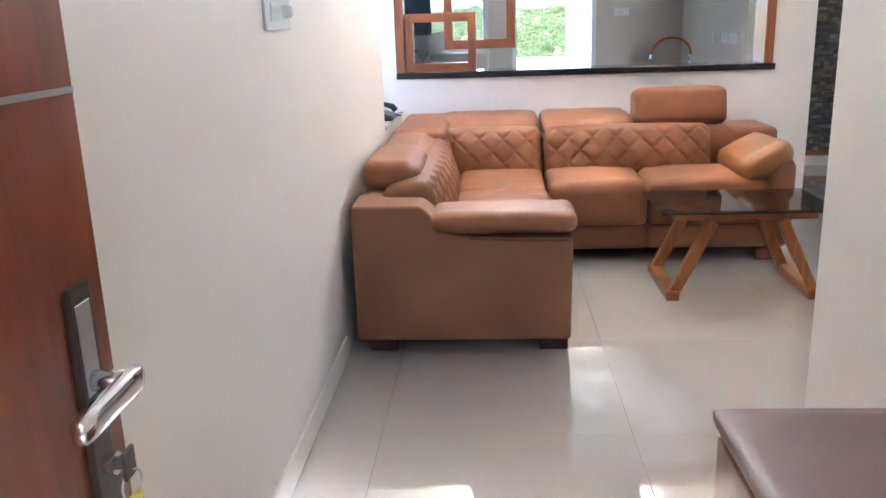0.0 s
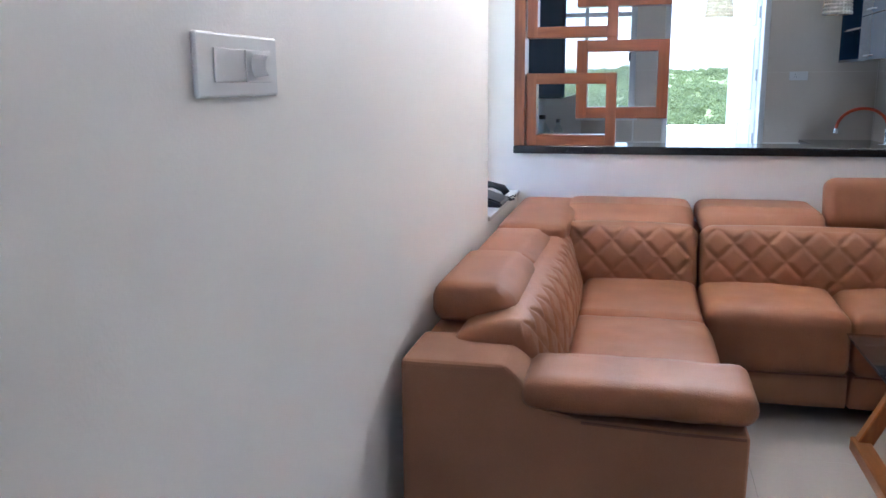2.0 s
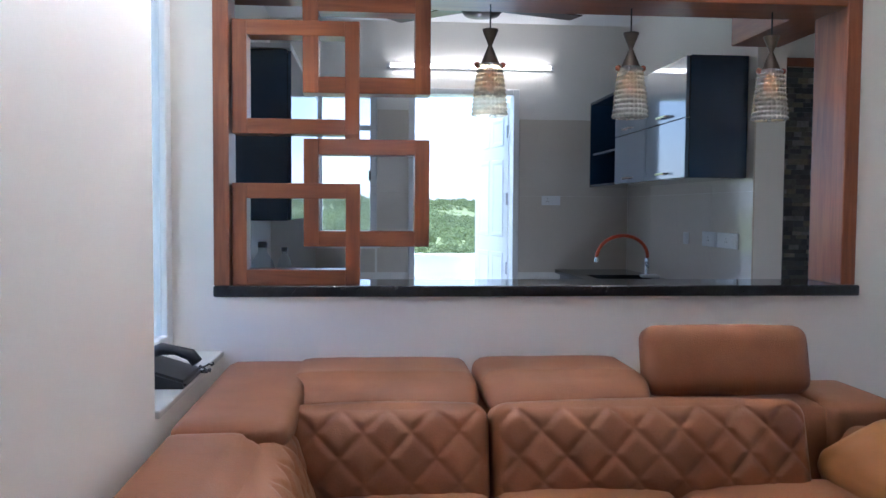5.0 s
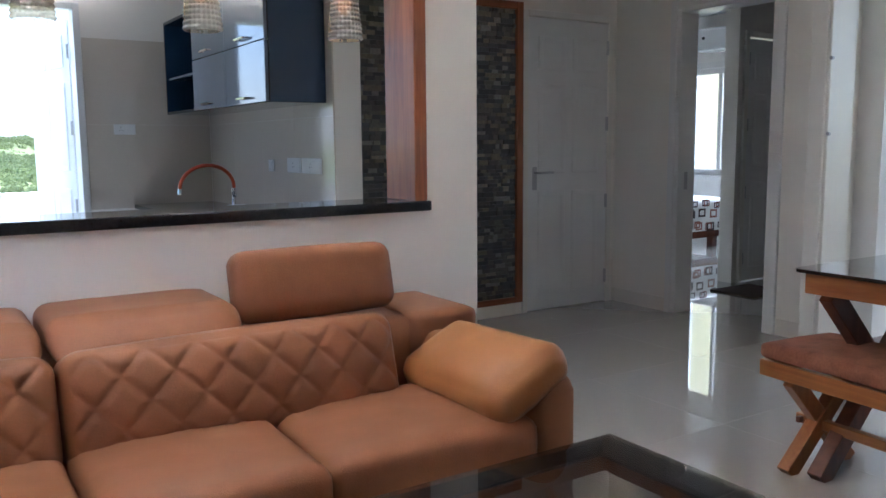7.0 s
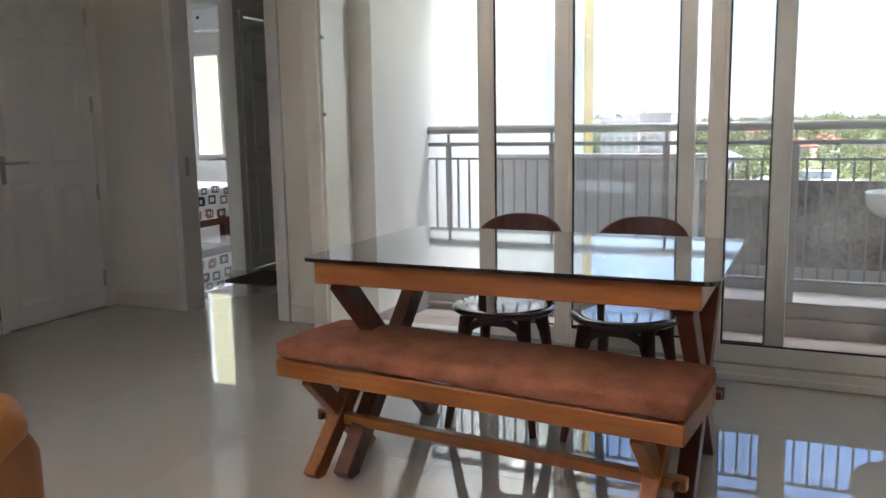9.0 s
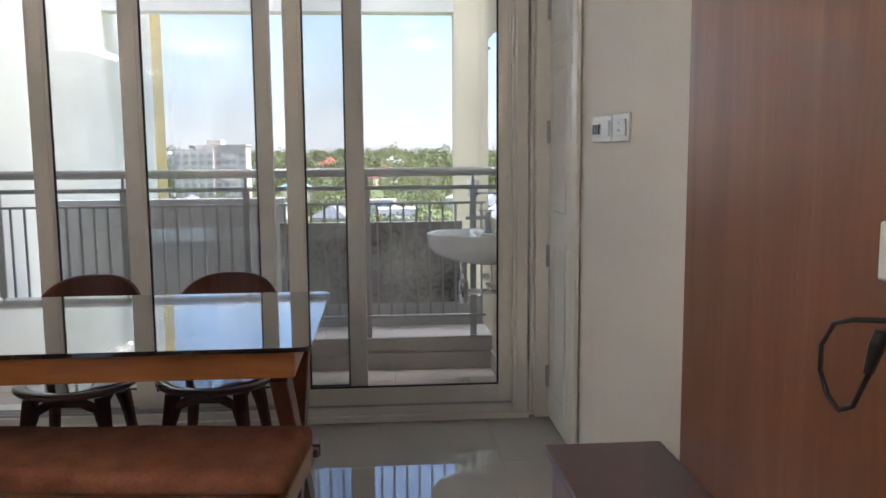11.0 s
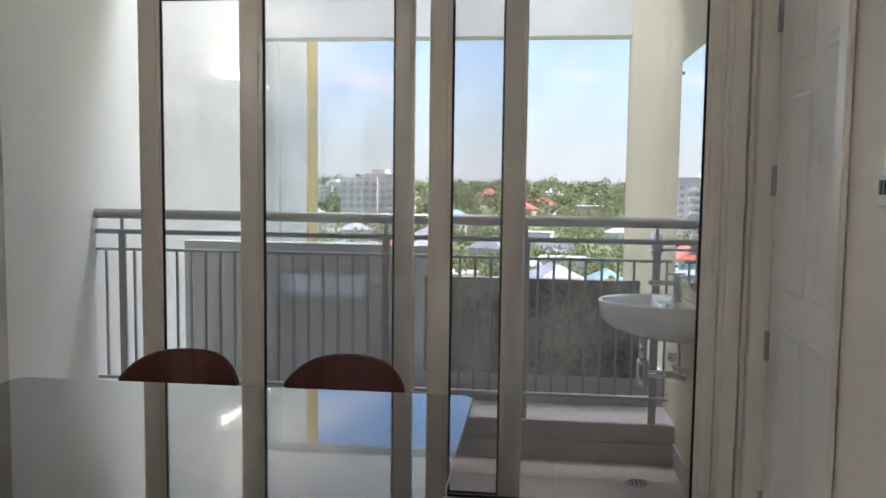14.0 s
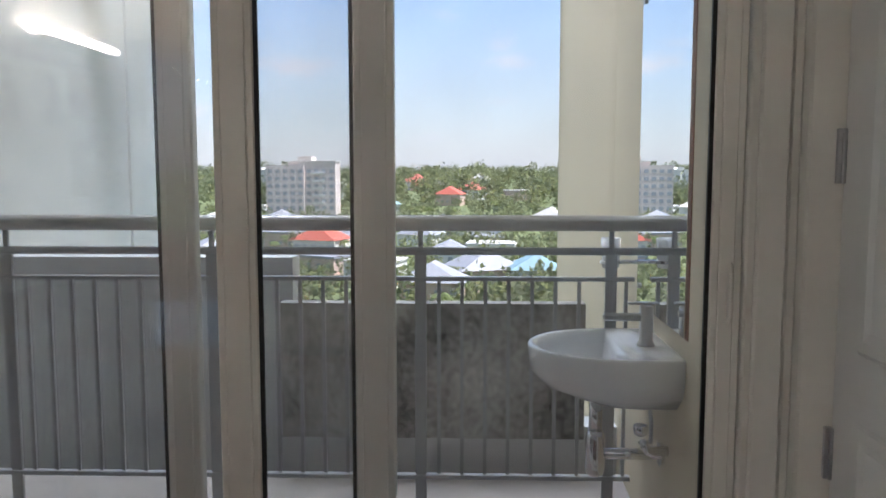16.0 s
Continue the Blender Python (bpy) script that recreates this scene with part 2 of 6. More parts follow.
SILL = paint("pale_stone_sill", (0.62, 0.60, 0.55), 0.3, vary=0.06, scale=12)
ENTRYWOOD = wood("entrance_door_wood", (0.16, 0.030, 0.010), (0.26, 0.060, 0.018), "Z", 0.3, 0.5)
TAGYELLOW = paint("yellow_tag", (0.75, 0.62, 0.06), 0.4)
PADBROWN = paint("padded_brown_leatherette", (0.17, 0.095, 0.085), 0.45, vary=0.08, scale=5, bump=0.2, bump_scale=220)
DARKLAM = paint("dark_walnut_laminate", (0.115, 0.055, 0.048), 0.3, vary=0.10, scale=6, stretch=(0.3, 4, 4), coat=0.2)
REDRUBBER = paint("red_orange_rubber", (0.62, 0.09, 0.025), 0.4)
COPPERWOOD = paint("reddish_wood_bead", (0.24, 0.06, 0.03), 0.3)
OIL = paint("yellow_oil", (0.70, 0.50, 0.05), 0.1)
CLOTH = paint("grey_cloth", (0.25, 0.24, 0.23), 0.9, vary=0.2, scale=20)
AMBER = pane_glass("amber_ribbed_glass", (0.90, 0.79, 0.60), 0.42)
PLASTICCLEAR = pane_glass("clear_plastic", (0.88, 0.92, 0.94), 0.08)
BULB = glow("warm_bulb", (1.0, 0.50, 0.16), 0.03)
TUBE = glow("tube_glow", (1.0, 0.90, 0.76), 4.0)
ROOMTUBE = glow("room_tube_glow", (1.0, 0.91, 0.79), 29.0)


def stone_colours(name, node, socket):
    m, nt, b = nodes_of(name)
    N, L = nt.nodes.new, nt.links.new
    src, ramp = N(node), N("ShaderNodeValToRGB")
    ramp.color_ramp.interpolation = "CONSTANT"
    e = ramp.color_ramp.elements
    e[0].position, e[0].color = 0.0, (0.045, 0.046, 0.050, 1)
    e[1].position, e[1].color = 0.25, (0.083, 0.078, 0.071, 1)
    for p, c in ((0.45, (0.128, 0.117, 0.102, 1)), (0.62, (0.068, 0.075, 0.078, 1)), (0.76, (0.180, 0.147, 0.108, 1)), (0.88, (0.225, 0.213, 0.195, 1)), (0.95, (0.285, 0.247, 0.195, 1))):
        q = e.new(p)
        q.color = c
    L(src.outputs[socket], ramp.inputs["Fac"])
    co, nz, mx = N("ShaderNodeTexCoord"), N("ShaderNodeTexNoise"), N("ShaderNodeMixRGB")
    nz.inputs["Scale"].default_value, nz.inputs["Detail"].default_value = 70, 4
    geo = N("ShaderNodeNewGeometry")
    L(geo.outputs["Position"], nz.inputs["Vector"])
    mx.blend_type = "OVERLAY"
    mx.inputs[0].default_value = 0.5
    L(ramp.outputs[0], mx.inputs[1]), L(nz.outputs["Fac"], mx.inputs[2])
    L(mx.outputs[0], b.inputs["Base Color"])
    b.inputs["Roughness"].default_value = 0.5
    bp = N("ShaderNodeBump")
    bp.inputs["Strength"].default_value, bp.inputs["Distance"].default_value = 0.5, 0.004
    L(nz.outputs["Fac"], bp.inputs["Height"]), L(bp.outputs[0], b.inputs["Normal"])
    return m


STONE = stone_colours("split_stone", "ShaderNodeObjectInfo", "Random")
STONE_REST = stone_colours("split_stone_joined", "ShaderNodeNewGeometry", "Random Per Island")
RAILTOP = paint("worn_steel_handrail", (0.55, 0.53, 0.51), 0.35, metal=0.5, vary=0.15, scale=6)
MIRROR = paint("mirror_silver", (0.88, 0.90, 0.90), 0.005, metal=1.0, vary=0.0)
MATBROWN = paint("brown_mat_fibre", (0.07, 0.045, 0.035), 0.95, vary=0.3, scale=40)
YELLOWPALE = paint("pale_yellow_facade", (0.74, 0.64, 0.38), 0.8, vary=0.05)
SPREAD = paint("white_bed_cotton", (0.78, 0.77, 0.75), 0.85, vary=0.04, bump=0.2)
PRINTDARK = paint("dark_brown_print", (0.06, 0.035, 0.03), 0.85)
PRINTRED = paint("rust_print", (0.28, 0.12, 0.09), 0.85)
GRASS = paint("green_ground", (0.13, 0.16, 0.065), 0.95, vary=0.5, scale=0.03, bump_scale=0.4)
LEAVES = foliage("tree_leaves", (0.18, 0.20, 0.12), 0.55, 0.05, 0.4)
HILL = foliage("hillside_leaves", (0.15, 0.19, 0.10), 0.6, 0.015, 0.14)
FROND = foliage("palm_fronds", (0.17, 0.21, 0.08), 0.5, 0.8, 0.2)
BARK = paint("palm_bark", (0.16, 0.13, 0.10), 0.9, vary=0.2)
ROOFRED = paint("red_roof", (0.48, 0.12, 0.08), 0.7, vary=0.15, scale=0.5)
ROOFGREY = paint("grey_roof", (0.30, 0.31, 0.34), 0.6, vary=0.15, scale=0.5)
ROOFTEAL = paint("teal_roof", (0.22, 0.36, 0.42), 0.6, vary=0.15, scale=0.5)
ROOFPALE = paint("pale_roof", (0.55, 0.53, 0.50), 0.7, vary=0.15, scale=0.5)
HOUSEWHITE = paint("house_plaster", (0.68, 0.67, 0.63), 0.8, vary=0.12, scale=0.3)
HOUSEPINK = paint("house_pinkish_plaster", (0.58, 0.44, 0.37), 0.8, vary=0.12, scale=0.3)
BRICKISH = paint("pinkish_block_plaster", (0.72, 0.62, 0.57), 0.8, vary=0.1, scale=0.2)
WINDARK = paint("far_window", (0.36, 0.38, 0.41), 0.15, vary=0.2)
# film covers real dust, and is raised to pale the town like distant haze
CLEAR = pane_glass("window_glass", dirt_haze=0.085)
SUEDE = paint("brown_bench_velvet", (0.26, 0.105, 0.060), 0.85, vary=0.45, scale=11, bump=0.3, bump_scale=120, spec=0.2)


# ---- building helpers ----
def thing(name, x=0, y=0, z=0, label="", category="", group="", kind=""):
    ob = new(name)
    ob.empty_display_size = 0.1
    ob.matrix_basis = pose(x, y, z)
    return tagged(ob, label, category, group, kind)


def origin_of(ob):
    v = Vector((0, 0, 0))
    while ob:
        v += ob.matrix_basis.translation
        ob = ob.parent
    return v


def solid(name, bm, material, smooth=False):
    me = bpy.data.meshes.new(name)
    bm.normal_update()
    bm.to_mesh(me)
    bm.free()
    for p in me.polygons:
        p.use_smooth = smooth
    me.materials.append(material)
    return me


def part(name, bm, material, parent=None, label="", smooth=False):
    """Links a bmesh, given in world places, as one mesh under a thing or a part."""
    if parent:
        bmesh.ops.translate(bm, verts=bm.verts, vec=-origin_of(parent))
    ob = new(name, solid(name, bm, material, smooth))
    ob.parent = parent
    return tagged(ob, label)


def single(name, bm, material, label="", category="", group="", kind="", smooth=False):
    """A thing of one mesh, its origin at its base."""
    lo = Vector([min(v.co[i] for v in bm.verts) for i in range(3)])
    hi = Vector([max(v.co[i] for v in bm.verts) for i in range(3)])
    base = Vector(((lo.x + hi.x) / 2, (lo.y + hi.y) / 2, lo.z))
    bmesh.ops.translate(bm, verts=bm.verts, vec=-base)
    ob = new(name, solid(name, bm, material, smooth))
    ob.matrix_basis = Matrix.Translation(base)
    return tagged(ob, label, category, group, kind)


def bx(bm, x0, x1, y0, y1, z0, z1, bevel=0.0, seg=1, m=None):
    """Adds a box to bm, its edges rounded by bevel."""
    g = bmesh.ops.create_cube(bm, size=1)
    bmesh.ops.scale(bm, verts=g["verts"], vec=(abs(x1 - x0), abs(y1 - y0), abs(z1 - z0)))
    bmesh.ops.translate(bm, verts=g["verts"], vec=((x0 + x1) / 2, (y0 + y1) / 2, (z0 + z1) / 2))
    vs = g["verts"]
    if bevel:
        es = list({e for v in vs for e in v.link_edges})
        r = bmesh.ops.bevel(bm, geom=es, offset=bevel, segments=seg, affect="EDGES", profile=0.5)
        vs = list({v for f in r["faces"] for v in f.verts} | {v for v in vs if v.is_valid})
    if m is not None:
        bmesh.ops.transform(bm, matrix=m, verts=vs)
    return bm


def box(*a, **k):
    return bx(bmesh.new(), *a, **k)


def boxes(*lists, bevel=0.0):
    bm = bmesh.new()
    for b in lists:
        bx(bm, *b, bevel=bevel)
    return bm


def rod(bm, a, b, r0, r1=None, n=12, caps=True):
    """Adds a round bar from a to b."""
    a, b = Vector(a), Vector(b)
    r1 = r0 if r1 is None else r1
    g = bmesh.ops.create_cone(bm, cap_ends=caps, segments=n, radius1=r0, radius2=r1, depth=(b - a).length)
    m = Matrix.Translation((a + b) / 2) @ (b - a).to_track_quat("Z", "Y").to_matrix().to_4x4()
    bmesh.ops.transform(bm, matrix=m, verts=g["verts"])
    return bm


def beam(bm, a, b, w, d, up=(0, 0, 1), bevel=0.004):
    """Adds a square bar from a to b: w wide, d deep along up."""
    a, b = Vector(a), Vector(b)
    z = (b - a).normalized()
    x = Vector(up).cross(z).normalized()
    y = z.cross(x)
    m = Matrix.Translation((a + b) / 2) @ Matrix((x, y, z)).transposed().to_4x4()
    return bx(bm, -w / 2, w / 2, -d / 2, d / 2, -(b - a).length / 2, (b - a).length / 2, bevel=bevel, m=m)


def tube(bm, pts, r, n=8):
    """Adds a bent round pipe along points."""
    pts = [Vector(p) for p in pts]
    rings, side = [], None
    for i, p in enumerate(pts):
        d = (pts[min(i + 1, len(pts) - 1)] - pts[max(i - 1, 0)]).normalized()
        if side is None:
            side = d.orthogonal().normalized()
        side = (side - d * side.dot(d)).normalized()
        up = d.cross(side)
        rr = r[i] if isinstance(r, (list, tuple)) else r
        rings.append([bm.verts.new(p + (side * math.cos(a) + up * math.sin(a)) * rr) for a in [2 * math.pi * k / n for k in range(n)]])
    for q, s in zip(rings, rings[1:]):
        for k in range(n):
            bm.faces.new((q[k], q[(k + 1) % n], s[(k + 1) % n], s[k]))
    bm.faces.new(rings[0][::-1])
    bm.faces.new(rings[-1])
    return bm


def lathe(bm, profile, x, y, z, n=24):
    """Adds a turned shape: profile of (radius, height) upward from (x, y, z)."""
    rings = []
    for r, h in profile:
        rings.append([bm.verts.new((x + max(r, 1e-4) * math.cos(2 * math.pi * k / n), y + max(r, 1e-4) * math.sin(2 * math.pi * k / n), z + h)) for k in range(n)])
    for q, s in zip(rings, rings[1:]):
        for k in range(n):
            bm.faces.new((q[k], q[(k + 1) % n], s[(k + 1) % n], s[k]))
    bm.faces.new(rings[0][::-1])
    bm.faces.new(rings[-1])
    return bm


# ---- the flat's walls, floors and ceilings ----
XL, YK, YS, XG, YD = -0.62, 4.76, 1.47, 4.40, 6.395
H, XE = 2.68, 0.83
YB0, YB1 = 1.52, 4.47


def wall(name, *lists, material=WALL, label="cream-white painted plaster wall"):
    return tagged(part(name, boxes(*lists), material), label, "wall", kind="structure")


floor = tagged(part("floor", boxes((-1.0, XG + 0.06, -2.6, 9.3, -0.2, -0.012), (XG + 0.06, 8.4, 4.75, 11.2, -0.2, -0.012)), GROUT), "polished cream floor tiles with hairline joints", "floor", kind="structure")
tagged(part("ceiling", boxes((-1.0, XG + 0.15, -2.6, 8.35, H, H + 0.15), (XG + 0.15, 8.4, 4.75, 11.2, H, H + 0.15)), CEIL), "plain white painted ceiling", "ceiling", kind="structure")
# entrance wall, then the window niche
wall("wall_west", (XL - 0.24, XL, -2.4, 3.87, 0, H), (XL - 0.24, XL, 3.87, YK, 0, 0.70), (XL - 0.24, XL, 3.87, YK, 2.3, H))
# half wall to the kitchen with its wide opening
wall("wall_kitchen", (XL - 0.24, XL, YK, YK + 0.21, 0, H), (XL, 1.75, YK, YK + 0.21, 0, 0.916), (1.75, 2.0, YK, YK + 0.21, 0, H), (XL, 1.75, YK, YK + 0.21, 2.06, H))
wall("wall_stone", (2.11, 3.53, YD, YD + 0.15, 0, H), (3.53, 4.33, YD, YD + 0.15, 2.06, H), (4.33, XG, YD, YD + 0.15, 0, H))
wall("wall_lobby", (3.40, 4.40, YD + 0.15, YD + 0.20, 0, H), (3.20, 4.45, YS - 0.22, YS - 0.15, 0, H))
wall("wall_kitchen_east", (1.95, 2.11, 6.02, 8.2, 0, H))
wall("wall_kitchen_west", (-1.0, XL - 0.24, YK + 0.21, 8.35, 0, H))
wall("wall_kitchen_north", (XL - 0.24, -0.52, 8.2, 8.35, 0, H), (-0.52, -0.05, 8.2, 8.35, 0, 0.95), (-0.52, -0.05, 8.2, 8.35, 2.14, H), (-0.05, 0.20, 8.2, 8.35, 0, H), (0.20, 1.06, 8.2, 8.35, 2.17, H), (1.06, 2.11, 8.2, 8.35, 0, H))
# wall with the bedroom doorway, then the balcony doors
wall("wall_east", (XG, XG + 0.15, 5.82, YD + 0.15, 0, H), (XG, XG + 0.15, 5.03, 5.82, 2.08, H), (XG, XG + 0.15, 4.62, 5.03, 0, H), (XG, XG + 0.15, 1.50, 4.62, 2.10, H))
# wall with the socket panel and a closed door
wall("wall_south", (XE, 3.37, YS - 0.15, YS, 0, H), (3.37, 4.30, YS - 0.15, YS, 2.09, H), (4.30, XG + 0.15, YS - 0.15, YS, 0, H))
wall("wall_entry_east", (XE, XE + 0.15, -2.4, YS - 0.15, 0, H))
# the 1.75 m corridor wall is unseen, raised to hold back sky light
wall("wall_entry_south", (XL, -0.55, -1.0, -0.85, 0, H), (0.45, XE, -1.0, -0.85, 0, H), (-0.55, 0.45, -1.0, -0.85, 2.1, H), (XL - 0.24, XE + 0.15, -2.6, -2.4, 0, 1.75))
# balcony
tagged(part("balcony_screed", boxes((XG + 0.06, 5.55, 1.3, 4.75, -0.25, -0.062)), GROUT), "balcony floor joints and screed", "floor", kind="structure")
tagged(part("balcony_ceiling", boxes((XG + 0.15, 5.62, YB0, YB1, 2.66, 2.8)), EXTWALL), "white balcony ceiling slab", "ceiling", kind="structure")
tagged(part("balcony_beam", boxes((7.70, 7.90, YB0, YB1, 2.42, 2.8)), EXTWALL), "white painted beam at the edge of the slab above", "beam", kind="structure")
tagged(part("wall_balcony_north", boxes((XG + 0.15, 8.33, YB1, 4.75, -26, 30), (8.33, 9.13, 4.45, 4.75, -26, 30)), EXTWALL), "white painted balcony side wall with hairline cracks", "wall", kind="structure")
tagged(part("yellow_corner_band", boxes((9.13, 9.46, 4.43, 4.75, -26, 30)), YELLOW), "yellow painted band on the building corner", "band", kind="structure")
tagged(part("wall_balcony_south", boxes((XG + 0.15, 7.9, 1.3, YB0, -26, 30), (7.9, 9.4, 1.3, YB0, 3.2, 30)), EXTCREAM), "cream painted balcony side wall", "wall", kind="structure")
tagged(part("balcony_kerb", boxes((5.255, 5.60, YB0, YB1, -0.2, 0.14), bevel=0.004), KERBSTONE), "weathered grey-brown kerb under the balcony rail", "kerb", kind="structure")
tagged(part("balcony_parapet", boxes((5.862, 6.0, 2.80, 4.25, -1.2, 0.94)), GREYPAINT), "pale grey parapet outside the balcony rail", "parapet", kind="structure")
tagged(part("cement_panel", boxes((5.63, 5.70, 1.66, 2.80, 0.28, 0.795)), CONCRETE), "weathered dark cement panel behind the rail", "panel", kind="structure")
tagged(part("outer_ledge", boxes((5.72, 5.86, YB0, 2.80, -1.2, 0.30)), GREYPAINT), "pale grey outer ledge below the cement panel", "ledge", kind="structure")
tagged(part("facade_below", boxes((XG, 5.6, 1.3, 4.75, -26, -0.25), (-1.0, XG, -2.6, 9.3, -26, -0.2)), EXTWALL), "white facade of the flats below", "facade", kind="structure")
# kitchen's utility balcony
tagged(part("utility_balcony_floor", boxes((-1.0, 2.3, 8.35, 9.42, -0.2, -0.03)), BALTILE), "beige utility balcony floor", "floor", kind="structure")
tagged(part("utility_parapet", boxes((-1.0, 2.3, 9.30, 9.42, -0.03, 0.79), (-1.0, 2.3, 9.27, 9.45, 0.79, 0.82)), EXTWALL), "white parapet of the utility balcony", "parapet", kind="structure")
# skirting of the same tile as the floor
tagged(part("baseboard", boxes((XL, XL + 0.010, 0.3, 2.34, 0, 0.09), (XG - 0.010, XG, 5.87, YD, 0, 0.10), (XG - 0.010, XG, 4.62, 4.98, 0, 0.10), (2.12, 3.47, YD - 0.010, YD, 0, 0.10), (1.66, 2.0, YK - 0.010, YK, 0, 0.09), (XE, 3.30, YS, YS + 0.010, 0, 0.09), (1.99, 2.01, YK, YK + 0.21, 0, 0.09), bevel=0.002), SKIRT), "cream tile skirting along the walls", "baseboard", kind="structure")

# ---- soft shapes ----
def soft(bm, lo, hi, r, n=(8, 8, 6), bulge=(0, 0, 0), deform=None, m=None):
    """Adds an upholstered block between two corners with rounded edges, bulging faces and an optional relief."""
    lo, hi = Vector(lo), Vector(hi)
    half, mid = (hi - lo) / 2, (hi + lo) / 2
    cells, made = {}, []

    def vert(i, j, k):
        key = (i, j, k)
        if key not in cells:
            u = Vector((2 * i / n[0] - 1, 2 * j / n[1] - 1, 2 * k / n[2] - 1))
            p = Vector([u[a] * half[a] for a in range(3)])
            c = Vector([max(-half[a] + r, min(half[a] - r, p[a])) for a in range(3)])
            d = p - c
            if d.length > 1e-9:
                p = c + d.normalized() * min(d.length, r) if sum(abs(x) > 1e-9 for x in d) > 1 else c + d
            for a in range(3):
                b, e = (a + 1) % 3, (a + 2) % 3
                p[a] += (1 if u[a] > 0 else -1) * abs(u[a]) ** 4 * bulge[a] * (1 - u[b] ** 2) * (1 - u[e] ** 2)
            if deform:
                p = deform(p, u)
            p = p + mid
            if m is not None:
                p = m @ p
            cells[key] = bm.verts.new(p)
        return cells[key]

    for a in range(3):
        b, e = (a + 1) % 3, (a + 2) % 3
        for side in (0, n[a]):
            for i in range(n[b]):
                for j in range(n[e]):
                    q = []
                    for di, dj in ((0, 0), (1, 0), (1, 1), (0, 1)):
                        ijk = [0, 0, 0]
                        ijk[a], ijk[b], ijk[e] = side, i + di, j + dj
                        q.append(vert(*ijk))
                    bm.faces.new(q if side else q[::-1])
    return bm


def quilt(pitch, depth, axis_along, axis_up, front):
    """Relief of stitched diamonds on the face whose u[front] is most outward."""
    face, sign = front

    def f(p, u):
        if u[face] * sign > 0.98 and abs(u[axis_along]) < 0.985:
            a, b = p[axis_along] / pitch, p[axis_up] / pitch * 0.95
            d = min(abs((a + b) - round(a + b)), abs((a - b) - round(a - b)))
            rise = min(1.0, d * 5.0) ** 0.5
            edge = min(1.0, (1 - abs(u[axis_along])) * 14) * min(1.0, (1 - abs(u[axis_up])) * 6)
            p[face] += sign * depth * (rise - 1) * edge
        return p
    return f


def leaning(amount, along, inward):
    """Slants the shown face of a headrest back towards its top."""
    rough = wrinkle(0.003, 5)

    def f(p, u):
        p = rough(p, u)
        p[along] -= inward * amount * (u[2] + 1) / 2 * (1 + inward * u[along]) / 2
        return p
    return f


def wrinkle(amount, scale):
    def f(p, u):
        v = noise.noise(p * scale) + 0.5 * noise.noise(p * scale * 2.3)
        return p + Vector((0.3, 0.3, 1.0)) * (v * amount)
    return f


